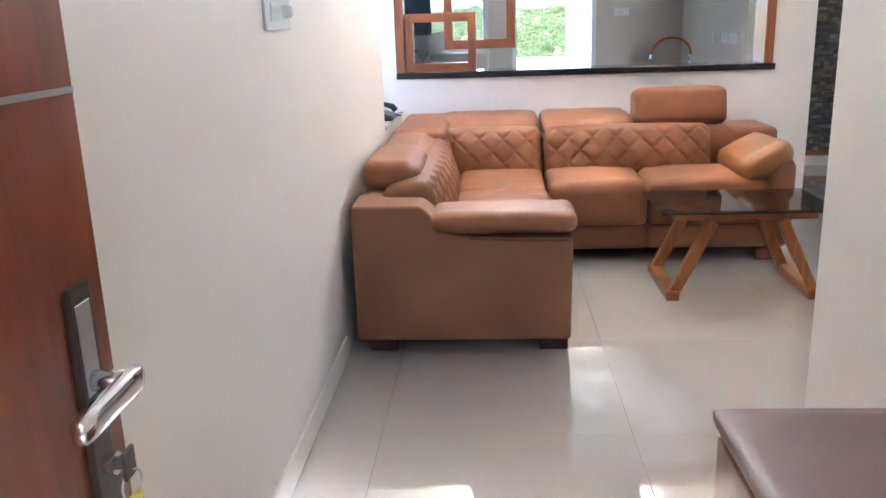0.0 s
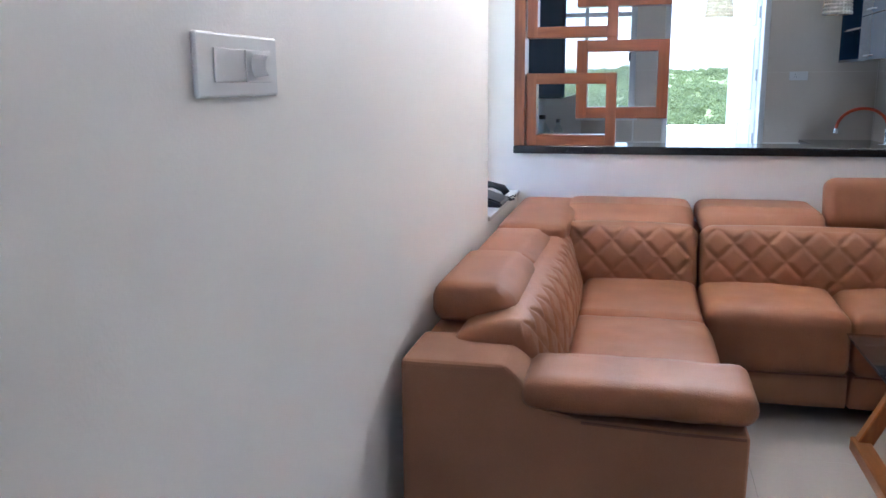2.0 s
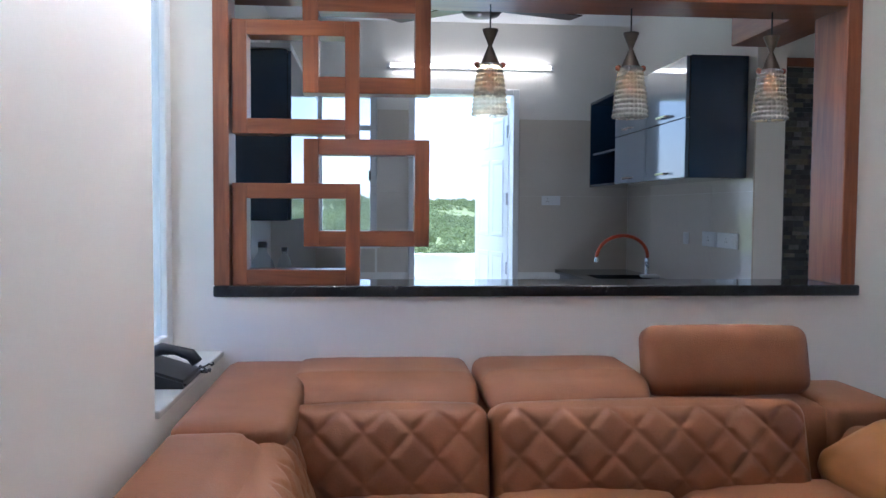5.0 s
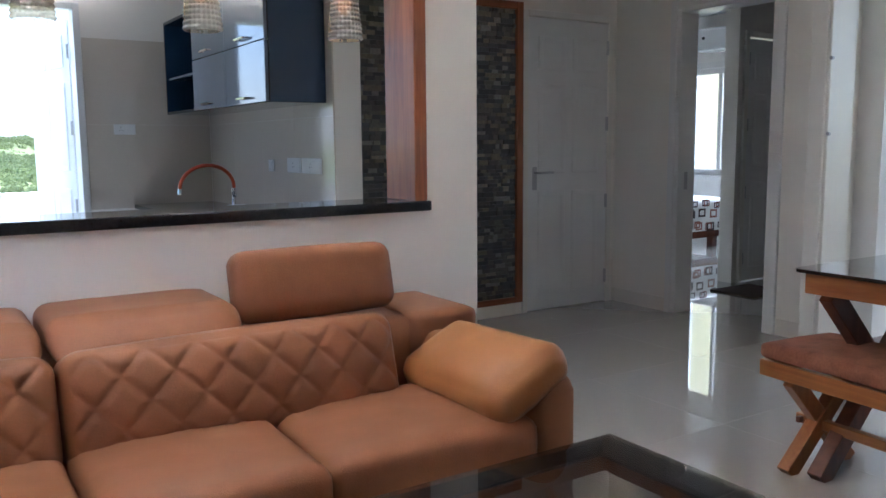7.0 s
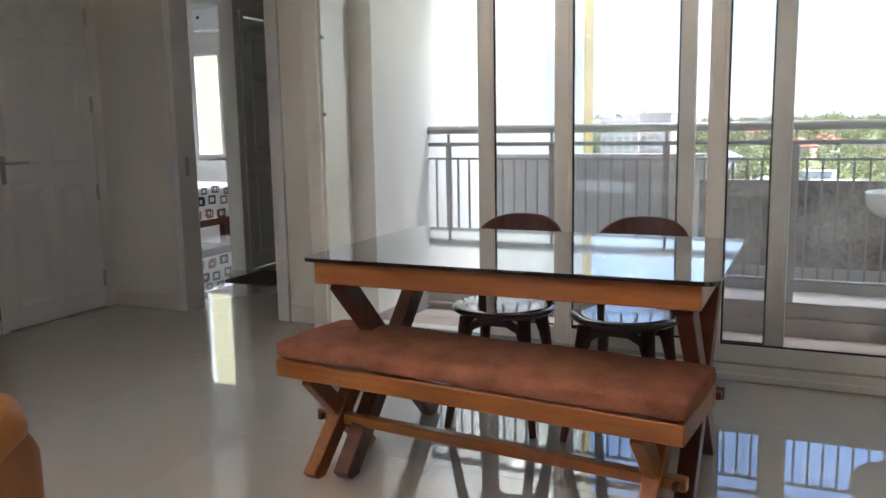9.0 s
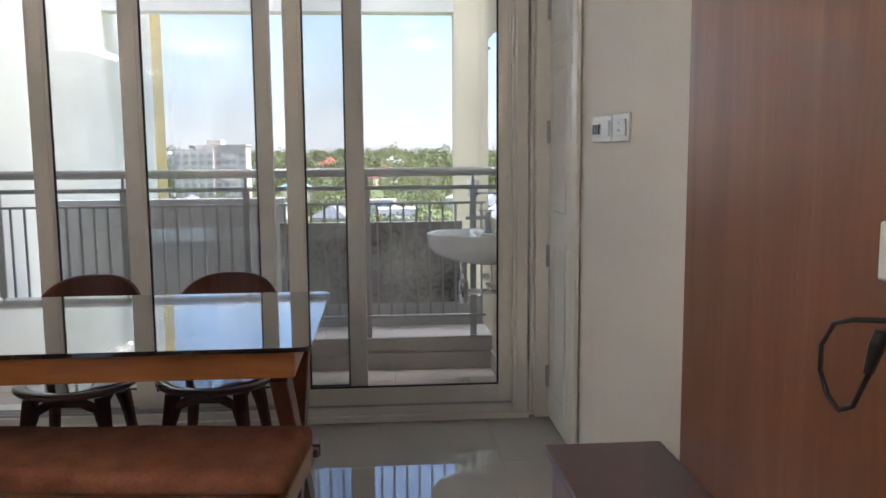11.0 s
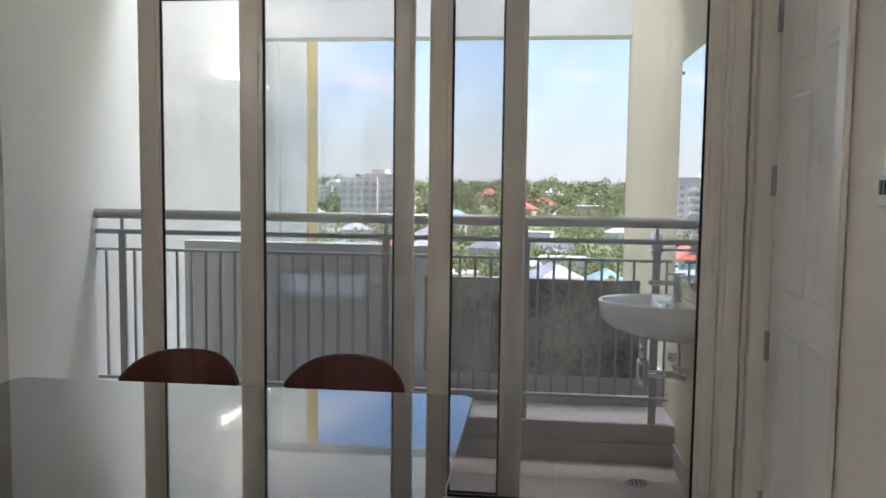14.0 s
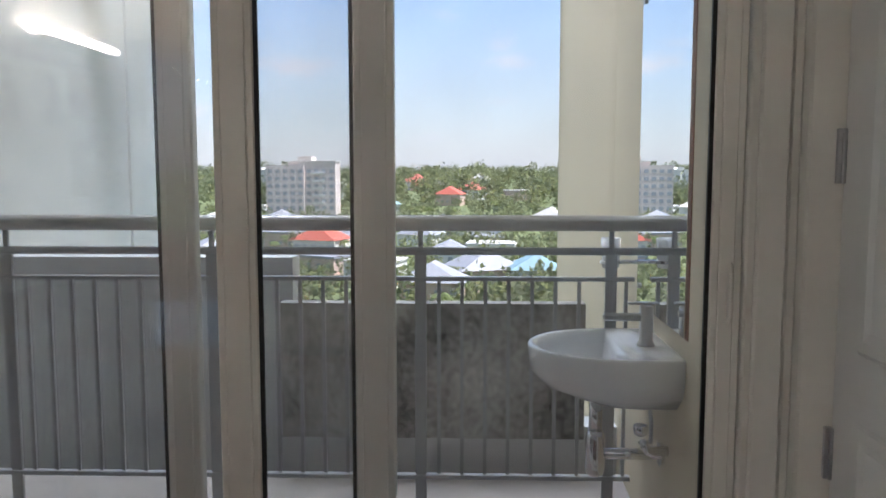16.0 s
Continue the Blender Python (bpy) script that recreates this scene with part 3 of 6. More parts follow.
# ---- corner sofa ----
def corner_sofa():
    s = thing("corner_sofa", 0.5, 3.8, 0, "tan leather L-shaped corner sofa with quilted back cushions", "sofa")
    lx, rx = -0.575, 1.55
    part("base", boxes((lx + 0.01, rx - 0.03, 3.70, 4.70, 0.055, 0.30), (lx + 0.01, 0.235, 2.45, 3.70, 0.055, 0.30), bevel=0.012), LEATHER_SIDE, s, "tan fabric sofa base")
    # seats: front panel falls with the cushion
    for a, b in ((0.265, 0.79), (0.795, 1.415)):
        bm = bmesh.new()
        soft(bm, (a, 3.61, 0.19), (b, 4.12, 0.435), 0.045, (22, 20, 8), (0, 0.006, 0.022), wrinkle(0.004, 6))
        part("seat_cushion", bm, LEATHER, s, smooth=True)
        part("front_panel", soft(bmesh.new(), (a, 3.63, 0.065), (b, 3.72, 0.195), 0.012, (6, 4, 4)), LEATHER_SIDE, s, smooth=True)
    part("seat_cushion", soft(bmesh.new(), (-0.22, 3.47, 0.19), (0.26, 4.12, 0.435), 0.045, (20, 22, 8), (0, 0, 0.018), wrinkle(0.004, 6)), LEATHER, s, smooth=True)
    part("seat_cushion", soft(bmesh.new(), (-0.22, 2.58, 0.19), (0.27, 3.465, 0.437), 0.045, (20, 30, 8), (0.006, 0, 0.022), wrinkle(0.005, 6)), LEATHER, s, smooth=True)
    part("front_panel", soft(bmesh.new(), (0.16, 2.56, 0.065), (0.25, 3.62, 0.195), 0.012, (4, 8, 4)), LEATHER_SIDE, s, smooth=True)
    # back frames
    part("back_frame", soft(bmesh.new(), (lx, 4.30, 0.06), (1.66, 4.71, 0.60), 0.03, (10, 6, 6)), LEATHER, s, smooth=True)
    part("back_frame", soft(bmesh.new(), (lx, 2.44, 0.06), (-0.29, 4.34, 0.60), 0.03, (6, 10, 6)), LEATHER, s, smooth=True)
    # leaning quilted cushions
    for a, b in ((-0.33, 0.262), (0.268, 1.22)):
        m = Matrix.Translation(((a + b) / 2, 4.17, 0.52)) @ pose(0, 0, 0, -16)
        w = (b - a) / 2
        bm = soft(bmesh.new(), (-w, -0.11, -0.17), (w, 0.11, 0.135), 0.055, (int(w * 2 / 0.0062), 8, 52), (0, 0.035, 0.012), quilt(0.135, 0.012, 0, 2, (1, -1)), m)
        part("quilted_back_cushion", bm, LEATHER, s, smooth=True)
    m = Matrix.Translation((-0.355, 3.18, 0.515)) @ pose(0, 0, 0, 0, -16, 0)
    bm = soft(bmesh.new(), (-0.11, -0.66, -0.17), (0.11, 0.80, 0.135), 0.055, (8, 230, 52), (0.035, 0, 0.012), quilt(0.135, 0.012, 1, 2, (0, 1)), m)
    part("quilted_back_cushion", bm, LEATHER, s, smooth=True)
    # folded headrests and the raised one
    part("corner_top", soft(bmesh.new(), (lx, 3.78, 0.598), (-0.285, 4.69, 0.705), 0.035, (8, 16, 5), (0, 0, 0.006)), LEATHER, s, smooth=True)
    for a, b in ((-0.34, 0.258), (0.272, 0.815)):
        part("headrest", soft(bmesh.new(), (a, 4.25, 0.602), (b, 4.68, 0.712), 0.045, (20, 10, 6), (0, 0.004, 0.008), leaning(0.10, 1, -1)), LEATHER, s, "tan leather headrest folded down", smooth=True)
    m = Matrix.Translation((1.10, 4.43, 0.735)) @ pose(0, 0, 0, -14, 0, 0)
    part("headrest", soft(bmesh.new(), (-0.285, -0.06, -0.115), (0.285, 0.06, 0.115), 0.05, (24, 8, 12), (0, 0.008, 0.004), wrinkle(0.003, 5), m), LEATHER, s, "tan leather headrest raised upright", smooth=True)
    for a, b in ((2.67, 3.20), (3.21, 3.77)):
        part("headrest", soft(bmesh.new(), (lx, a, 0.603), (-0.30, b, 0.722 if a < 3 else 0.70), 0.045, (10, 20, 6), (0.004, 0, 0.008), leaning(0.06, 0, 1)), LEATHER, s, "tan leather headrest folded down", smooth=True)
    # near end: side panel, stepped block and padded roll
    pts = [(lx, 0.06), (0.268, 0.06), (0.272, 0.47), (-0.13, 0.48), (-0.21, 0.50), (-0.285, 0.585), (-0.31, 0.605), (lx, 0.605)]
    bm = bmesh.new()
    front = [bm.verts.new((x, 2.355, z)) for x, z in pts]
    back = [bm.verts.new((x, 2.60, z)) for x, z in pts]
    bm.faces.new(front), bm.faces.new(back[::-1])
    for i in range(len(pts)):
        j = (i + 1) % len(pts)
        bm.faces.new((front[j], front[i], back[i], back[j]))
    bmesh.ops.recalc_face_normals(bm, faces=bm.faces)
    bmesh.ops.bevel(bm, geom=list(bm.edges), offset=0.014, segments=3, affect="EDGES", profile=0.6)
    part("side_panel", bm, LEATHER_SIDE, s, "tan fabric side panel with a stepped top")
    part("arm_pad", soft(bmesh.new(), (-0.275, 2.338, 0.490), (0.290, 2.605, 0.573), 0.040, (24, 10, 6), (0, 0, 0.006), wrinkle(0.004, 7)), LEATHER, s, smooth=True)
    # far arm: outer block and big slanted pillow
    part("arm_block", soft(bmesh.new(), (1.412, 3.60, 0.06), (1.545, 4.36, 0.545), 0.060, (10, 16, 10), (0.01, 0.005, 0.012)), LEATHER_SIDE, s, "tan leather outer arm block", smooth=True)
    m = Matrix.Translation((1.392, 3.93, 0.512)) @ pose(0, 0, 0, -3, -27, 0)
    part("arm_pillow", soft(bmesh.new(), (-0.140, -0.315, -0.075), (0.150, 0.235, 0.060), 0.058, (18, 22, 12), (0.008, 0.01, 0.022), wrinkle(0.004, 5), m), GOLDLEATHER, s, "golden tan leather arm pillow", smooth=True)
    part("back_end", soft(bmesh.new(), (1.39, 4.26, 0.45), (1.655, 4.70, 0.615), 0.03, (8, 8, 6)), LEATHER, s, smooth=True)
    for x, y in ((-0.53, 2.40), (0.15, 2.40), (1.36, 3.62), (0.10, 3.66), (1.36, 4.58), (-0.50, 4.58)):
        part("foot", box(x, x + 0.11, y, y + 0.10, 0, 0.062, bevel=0.004), DARKWOOD, s, "dark stained block foot")
    # piping along the seams of the front edges
    for a, b in ((0.265, 0.79), (0.795, 1.41)):
        part("seam", tube(bmesh.new(), [(a + 0.01, 3.628, 0.196), ((a + b) / 2, 3.624, 0.194), (b - 0.01, 3.628, 0.196)], 0.004, 6), PIPING, s)
    part("seam", tube(bmesh.new(), [(-0.12, 2.352, 0.474), (0.10, 2.350, 0.466), (0.262, 2.352, 0.464)], 0.004, 6), PIPING, s)
    return s


corner_sofa()


# ---- coffee table ----
def coffee_table():
    t = thing("coffee_table", 1.11, 3.2, 0, "low coffee table with a tinted glass top on splayed wooden legs", "coffee table")
    part("glass_top", box(0.722, 1.502, 2.968, 3.445, 0.412, 0.420, bevel=0.003), SMOKED, t, "dark tinted glass top")
    part("border", boxes((0.728, 1.496, 2.974, 3.030, 0.404, 0.411), (0.728, 1.496, 3.368, 3.439, 0.404, 0.411), (0.728, 0.83, 3.045, 3.368, 0.404, 0.411), (1.394, 1.496, 3.045, 3.368, 0.404, 0.411)), BLACK, t, "black painted border under the glass")
    part("frame", boxes((0.79, 1.434, 3.02, 3.05, 0.365, 0.403), (0.79, 1.434, 3.363, 3.393, 0.365, 0.403), (0.79, 0.82, 3.05, 3.363, 0.365, 0.403), (1.404, 1.434, 3.05, 3.363, 0.365, 0.403), bevel=0.003), OAKX, t)
    for foot, top in ((0.79, 0.955), (1.43, 1.265)):
        for y in (2.99, 3.40):
            part("leg", beam(bmesh.new(), (foot, y, 0.02), (top, y, 0.37), 0.05, 0.045, (0, 1, 0)), OAKZ, t)
        part("foot_rail", beam(bmesh.new(), (foot, 2.962, 0.024), (foot, 3.428, 0.024), 0.06, 0.048, (0, 0, 1)), OAKY, t)
    return t


coffee_table()


# ---- dining table, bench and chairs ----
def cross_leg(bm_parent, y, x0, x1, top, cross_mat, w=0.062, d=0.05, lean=0.0):
    part("leg", beam(bmesh.new(), (x0, y, 0.0), (x1 - lean, y, top), w, d, (0, 1, 0), 0.003), cross_mat, bm_parent)
    part("leg", beam(bmesh.new(), (x1, y + 0.003, 0.0), (x0 + lean, y + 0.003, top), w, d - 0.008, (0, 1, 0), 0.003), cross_mat, bm_parent)


def dining_table():
    t = thing("dining_table", 2.985, 2.985, 0, "teak dining table with a dark glass top and crossed legs", "dining table")
    bm = box(2.520, 3.360, 2.355, 3.620, 0.738, 0.750)
    vert_edges = [e for e in bm.edges if abs(e.verts[0].co.z - e.verts[1].co.z) > 0.005]
    bmesh.ops.bevel(bm, geom=vert_edges, offset=0.035, segments=5, affect="EDGES", profile=0.5)
    part("glass_top", bm, TABLEGLASS, t, "dark reflective glass top with rounded corners")
    part("apron", box(2.545, 2.575, 2.40, 3.585, 0.665, 0.738, bevel=0.003), OAKY, t)
    part("apron", box(3.300, 3.330, 2.40, 3.585, 0.665, 0.738, bevel=0.003), OAKY, t)
    part("apron", box(2.575, 3.300, 2.40, 2.43, 0.665, 0.738, bevel=0.003), OAKX, t)
    part("apron", box(2.575, 3.300, 3.555, 3.585, 0.665, 0.738, bevel=0.003), OAKX, t)
    for y in (2.445, 3.53):
        cross_leg(t, y, 2.59, 3.29, 0.668, DARKTEAK, 0.075, 0.055, 0.02)
    part("stretcher", box(2.920, 2.960, 2.37, 3.60, 0.31, 0.35, bevel=0.003), DARKTEAK, t)
    for y in (2.375, 3.585):
        part("peg", box(2.890, 2.990, y, y + 0.02, 0.318, 0.342, bevel=0.002), DARKTEAK, t)
    return t


dining_table()


def bench():
    t = thing("dining_bench", 0, 0, 0, "teak bench with a brown velvet cushion top beside the table", "bench")
    hw, hl = 0.188, 0.675
    part("cushion", soft(bmesh.new(), (-hw, -hl, 0.400), (hw, hl, 0.462), 0.022, (14, 48, 5), (0, 0, 0.006), wrinkle(0.004, 8)), SUEDE, t, "worn brown velvet cushion", smooth=True)
    part("apron", box(-hw + 0.003, -hw + 0.03, -hl + 0.004, hl - 0.004, 0.340, 0.398, bevel=0.003), OAKY, t)
    part("apron", box(hw - 0.03, hw - 0.003, -hl + 0.004, hl - 0.004, 0.340, 0.398, bevel=0.003), OAKY, t)
    for s in (-1, 1):
        part("apron", box(-hw + 0.03, hw - 0.03, s * (hl - 0.004), s * (hl - 0.03), 0.340, 0.398, bevel=0.003), OAKX, t)
        cross_leg(t, s * 0.55, -0.165, 0.165, 0.345, OAKZ, 0.06, 0.05, 0.01)
        part("peg", box(-0.04, 0.04, s * 0.605, s * 0.622, 0.150, 0.172, bevel=0.002), DARKTEAK, t)
    part("stretcher", box(-0.018, 0.018, -0.64, 0.64, 0.143, 0.179, bevel=0.003), OAKY, t)
    t.matrix_basis = pose(2.665, 3.066, 0, 0, 0, -5.6)
    return t


bench()


def chair():
    """Round-seated wooden chair, its back towards +x."""
    c = thing("dining_chair", 0, 0, 0, "dark mahogany chair with a round seat and curved back", "chair", "chairs at the balcony side")
    bm = bmesh.new()
    lathe(bm, [(0.06, 0), (0.17, 0.004), (0.198, 0.012), (0.205, 0.022), (0.198, 0.031), (0.15, 0.030), (0.05, 0.026)], 0, 0, 0.425, 32)
    part("seat", bm, SEATWOOD, c, smooth=True)
    bm = bmesh.new()
    rows = []
    for i in range(19):
        a = radians(-52 + 104 * i / 18)
        edge = abs(i - 9) / 9
        zt = 0.782 - 0.075 * edge ** 3
        zb = 0.535 + 0.06 * edge ** 2
        ring = []
        for z, d in ((zb, 0), (zt, 0.035), (zt, 0.053), (zb, 0.018)):
            r = 0.205 + d
            ring.append(bm.verts.new((0.06 + r * math.cos(a), 0.92 * r * math.sin(a), z)))
        rows.append(ring)
    for q, s in zip(rows, rows[1:]):
        for k in range(4):
            bm.faces.new((q[k], s[k], s[(k + 1) % 4], q[(k + 1) % 4]))
    bm.faces.new(rows[0]), bm.faces.new(rows[-1][::-1])
    bmesh.ops.recalc_face_normals(bm, faces=bm.faces)
    bmesh.ops.bevel(bm, geom=list(bm.edges), offset=0.004, segments=1, affect="EDGES")
    part("backrest", bm, DARKWOOD, c)
    for s in (-1, 1):
        part("back_post", tube(bmesh.new(), [(0.13, s * 0.14, 0.42), (0.20, s * 0.155, 0.50), (0.235, s * 0.158, 0.58)], [0.018, 0.016, 0.013], 8), DARKWOOD, c, smooth=True)
        part("apron_arch", tube(bmesh.new(), [(-0.14, s * 0.125, 0.30), (-0.13, s * 0.12, 0.375), (-0.09, s * 0.115, 0.41), (0.0, s * 0.115, 0.42), (0.09, s * 0.115, 0.41), (0.13, s * 0.12, 0.375), (0.14, s * 0.125, 0.30)], 0.018, 8), DARKWOOD, c, smooth=True)
        for e in (-1, 1):
            part("leg", tube(bmesh.new(), [(e * 0.125, s * 0.115, 0.425), (e * 0.155, s * 0.135, 0.25), (e * 0.20, s * 0.17, 0.0)], [0.026, 0.021, 0.014], 8), DARKWOOD, c, smooth=True)
    for e in (-1, 1):
        part("apron_arch", tube(bmesh.new(), [(e * 0.14, -0.125, 0.31), (e * 0.13, -0.10, 0.385), (e * 0.128, -0.05, 0.412), (e * 0.127, 0.05, 0.412), (e * 0.13, 0.10, 0.385), (e * 0.14, 0.125, 0.31)], 0.018, 8), DARKWOOD, c, smooth=True)
    return c


_chair = chair()
_chair.matrix_basis = pose(3.35, 3.24, 0, 0, 0, 3)
copy_thing(_chair, pose(3.355, 2.765, 0, 0, 0, -4))


# ---- doors, windows, frames ----
def panel_door(name, x0, x1, y, z1, side, label, handle_x, hinge_x, mat=WHITE, flip=1):
    """A six-panel leaf in a wall that runs along x, its shown face at y towards side."""
    d = thing(name, (x0 + x1) / 2, y, 0, label, "door", kind="structure")
    part("leaf", box(x0, x1, y, y - side * 0.035, 0.008, z1, bevel=0.002), mat, d)
    w = (x1 - x0)
    for a, b in ((0.12, 0.46), (0.54, 0.88)):
        for lo, hi in ((0.12, 0.86), (0.98, 1.60), (1.70, 1.93)):
            bm = bmesh.new()
            xa, xb, za, zb = x0 + a * w, x0 + b * w, lo * z1 / 2.05, hi * z1 / 2.05
            ring = [(xa, za), (xb, za), (xb, zb), (xa, zb)]
            loops = []
            for inset, rise in ((0, 0.0), (0.008, 0.006), (0.028, 0.006), (0.045, 0.0015)):
                loops.append([bm.verts.new((px + (inset if px == xa else -inset), y + side * (rise + 0.0005), pz + (inset if pz == za else -inset))) for px, pz in ring])
            for q, s in zip(loops, loops[1:]):
                for k in range(4):
                    bm.faces.new((q[k], q[(k + 1) % 4], s[(k + 1) % 4], s[k]))
            bm.faces.new(loops[-1])
            bmesh.ops.recalc_face_normals(bm, faces=bm.faces)
            part("panel", bm, mat, d)
    if handle_x is not None:
        lever = part("door_handle", box(handle_x - 0.02, handle_x + 0.02, y, y + side * 0.008, 0.86, 1.02, bevel=0.004), STEEL, d, "brushed steel lever handle")
        dx = 0.13 if hinge_x > handle_x else -0.13
        part("lever", tube(bmesh.new(), [(handle_x, y + side * 0.005, 0.98), (handle_x, y + side * 0.045, 0.98), (handle_x + dx * 0.2, y + side * 0.05, 0.98), (handle_x + dx, y + side * 0.05, 0.98)], 0.009, 8), STEEL, lever, smooth=True)
    for z in (0.20, 0.76, 1.32, 1.86):
        part("hinge", boxes((hinge_x - 0.011, hinge_x + 0.011, y, y + side * 0.006, z - 0.05, z + 0.05), (hinge_x - 0.005, hinge_x + 0.005, y + side * 0.006, y + side * 0.014, z - 0.05, z + 0.05), bevel=0.001), STEEL, d)
    return d


def casing_y(name, x0, x1, y, z1, side, w=0.06, depth=0.14):
    """White lining and architrave round a doorway in a wall along x: x0 to x1 is the clear width."""
    c = thing(name, (x0 + x1) / 2, y, 0, "white painted door frame with moulded architrave", "door frame", kind="structure")
    for a, b in ((x0 - w, x0), (x1, x1 + w)):
        part("jamb", boxes((a, b, y - side * depth, y + side * 0.015, 0, z1 + w), bevel=0.004), UPVC, c)
    part("head", boxes((x0, x1, y - side * depth, y + side * 0.015, z1, z1 + w), bevel=0.004), UPVC, c)
    return c


panel_door("door_1", 3.575, 4.315, YD - 0.006, 2.03, -1, "closed white six-panel door with a steel lever handle", 3.635, 4.308)
casing_y("door_frame_1", 3.575, 4.315, YD, 2.035, -1, 0.045, 0.12)
panel_door("door_2", 3.385, 4.14, YS - 0.06, 2.03, 1, "closed white six-panel door beside the balcony doors", None, 4.14)
c2 = thing("door_frame_2", 3.76, YS, 0, "white painted door frame with moulded architrave", "door frame", kind="structure")
part("jamb", boxes((3.335, 3.385, YS - 0.14, YS + 0.004, 0, 2.09), (3.30, 3.365, YS + 0.004, YS + 0.022, 0, 2.12), bevel=0.005), UPVC, c2)
part("jamb", boxes((4.145, 4.215, YS - 0.14, YS + 0.004, 0, 2.09), (4.175, 4.30, YS + 0.004, YS + 0.026, 0, 2.12), (4.30, 4.345, YS + 0.004, YS + 0.045, 0, 2.12), bevel=0.005), UPVC, c2)
part("head", boxes((3.385, 4.145, YS - 0.14, YS + 0.01, 2.035, 2.09), bevel=0.004), UPVC, c2)

# doorway to the bedroom passage
c3 = thing("door_frame_3", XG, 5.42, 0, "white painted door frame with moulded architrave", "door frame", kind="structure")
part("jamb", boxes((XG - 0.015, XG + 0.155, 5.775, 5.82, 0, 2.08), (XG - 0.022, XG - 0.001, 5.81, 5.865, 0, 2.12), bevel=0.004), WHITE, c3)
part("jamb", boxes((XG - 0.015, XG + 0.155, 5.03, 5.075, 0, 2.08), (XG - 0.022, XG - 0.001, 4.985, 5.04, 0, 2.12), bevel=0.004), WHITE, c3)
part("head", boxes((XG - 0.015, XG + 0.155, 5.075, 5.775, 2.035, 2.08), (XG - 0.022, XG - 0.001, 5.04, 5.81, 2.07, 2.12), bevel=0.004), WHITE, c3)
part("strike_plate", box(XG + 0.05, XG + 0.08, 5.772, 5.775, 0.86, 0.98), STEEL, c3)


def sash(y0, y1, x, z0=0.075, z1=2.03, w=(0.055, 0.055)):
    s = thing("sliding_sash", x, (y0 + y1) / 2, z0, "white framed sliding glass door panel", "glass door", "sliding balcony doors", kind="structure")
    for a, b in ((y0, y0 + w[0]), (y1 - w[1], y1)):
        part("stile", boxes((x - 0.016, x + 0.016, a, b, z0, z1), (x - 0.020, x - 0.016, a + 0.014, b - 0.014, z0 + 0.01, z1 - 0.01), bevel=0.003), UPVC, s)
    part("rail", box(x - 0.016, x + 0.016, y0 + w[0], y1 - w[1], z0, z0 + 0.08, bevel=0.003), UPVC, s)
    part("rail", box(x - 0.016, x + 0.016, y0 + w[0], y1 - w[1], z1 - 0.06, z1, bevel=0.003), UPVC, s)
    p = part("pane", box(x - 0.003, x + 0.003, y0 + w[0] + 0.001, y1 - w[1] - 0.001, z0 + 0.081, z1 - 0.061), CLEAR, s, "clear glass pane")
    p.visible_shadow = False
    gy0, gy1, gz0, gz1 = y0 + w[0], y1 - w[1], z0 + 0.08, z1 - 0.06
    for b in ((x - 0.012, x - 0.004, gy0, gy0 + 0.008, gz0, gz1), (x - 0.012, x - 0.004, gy1 - 0.008, gy1, gz0, gz1), (x - 0.012, x - 0.004, gy0 + 0.008, gy1 - 0.008, gz0, gz0 + 0.008), (x - 0.012, x - 0.004, gy0 + 0.008, gy1 - 0.008, gz1 - 0.008, gz1)):
        part("gasket", box(*b), RUBBER, s, "black rubber gasket")
    return s


fr = thing("window_1", 4.24, 3.06, 0, "white sliding balcony door frame with three tracks", "door frame", kind="structure")
part("frame_side", boxes((4.165, 4.40, 1.500, 1.575, 0, 2.10), (4.15, 4.165, 1.505, 1.56, 0, 2.10), bevel=0.004), UPVC, fr)
part("frame_side", boxes((4.165, 4.40, 4.555, 4.62, 0, 2.10), (4.145, 4.165, 4.57, 4.66, 0, 2.14), bevel=0.004), UPVC, fr)
part("frame_head", boxes((4.165, 4.40, 1.575, 4.555, 2.03, 2.10), bevel=0.003), UPVC, fr)
part("frame_sill", boxes((4.165, 4.40, 1.575, 4.555, 0, 0.062), (4.14, 4.165, 1.50, 4.62, 0, 0.03), bevel=0.003), UPVC, fr)
for x in (4.19, 4.228, 4.266):
    part("track", boxes((x - 0.004, x + 0.004, 1.575, 4.555, 0.062, 0.074)), STEEL, fr)
# three panels slid together, the north third of the doorway left open
sash(1.578, 2.588, 4.19, w=(0.060, 0.080))
sash(2.244, 3.297, 4.228, w=(0.080, 0.088))
sash(2.653, 3.705, 4.266, w=(0.070, 0.086))
lock = single("door_pull", tube(bmesh.new(), [(4.176, 1.60, 1.00), (4.168, 1.60, 1.02), (4.168, 1.60, 1.10), (4.176, 1.60, 1.12)], 0.006, 8), UPVC, "small white pull on the sliding door", "door pull")
for z in (1.22, 1.62):
    single("frame_stop", rod(bmesh.new(), (4.166, 4.545, z), (4.150, 4.545, z), 0.010), STEEL, "small grey stop screwed to the door frame", "door stop", "frame stops")

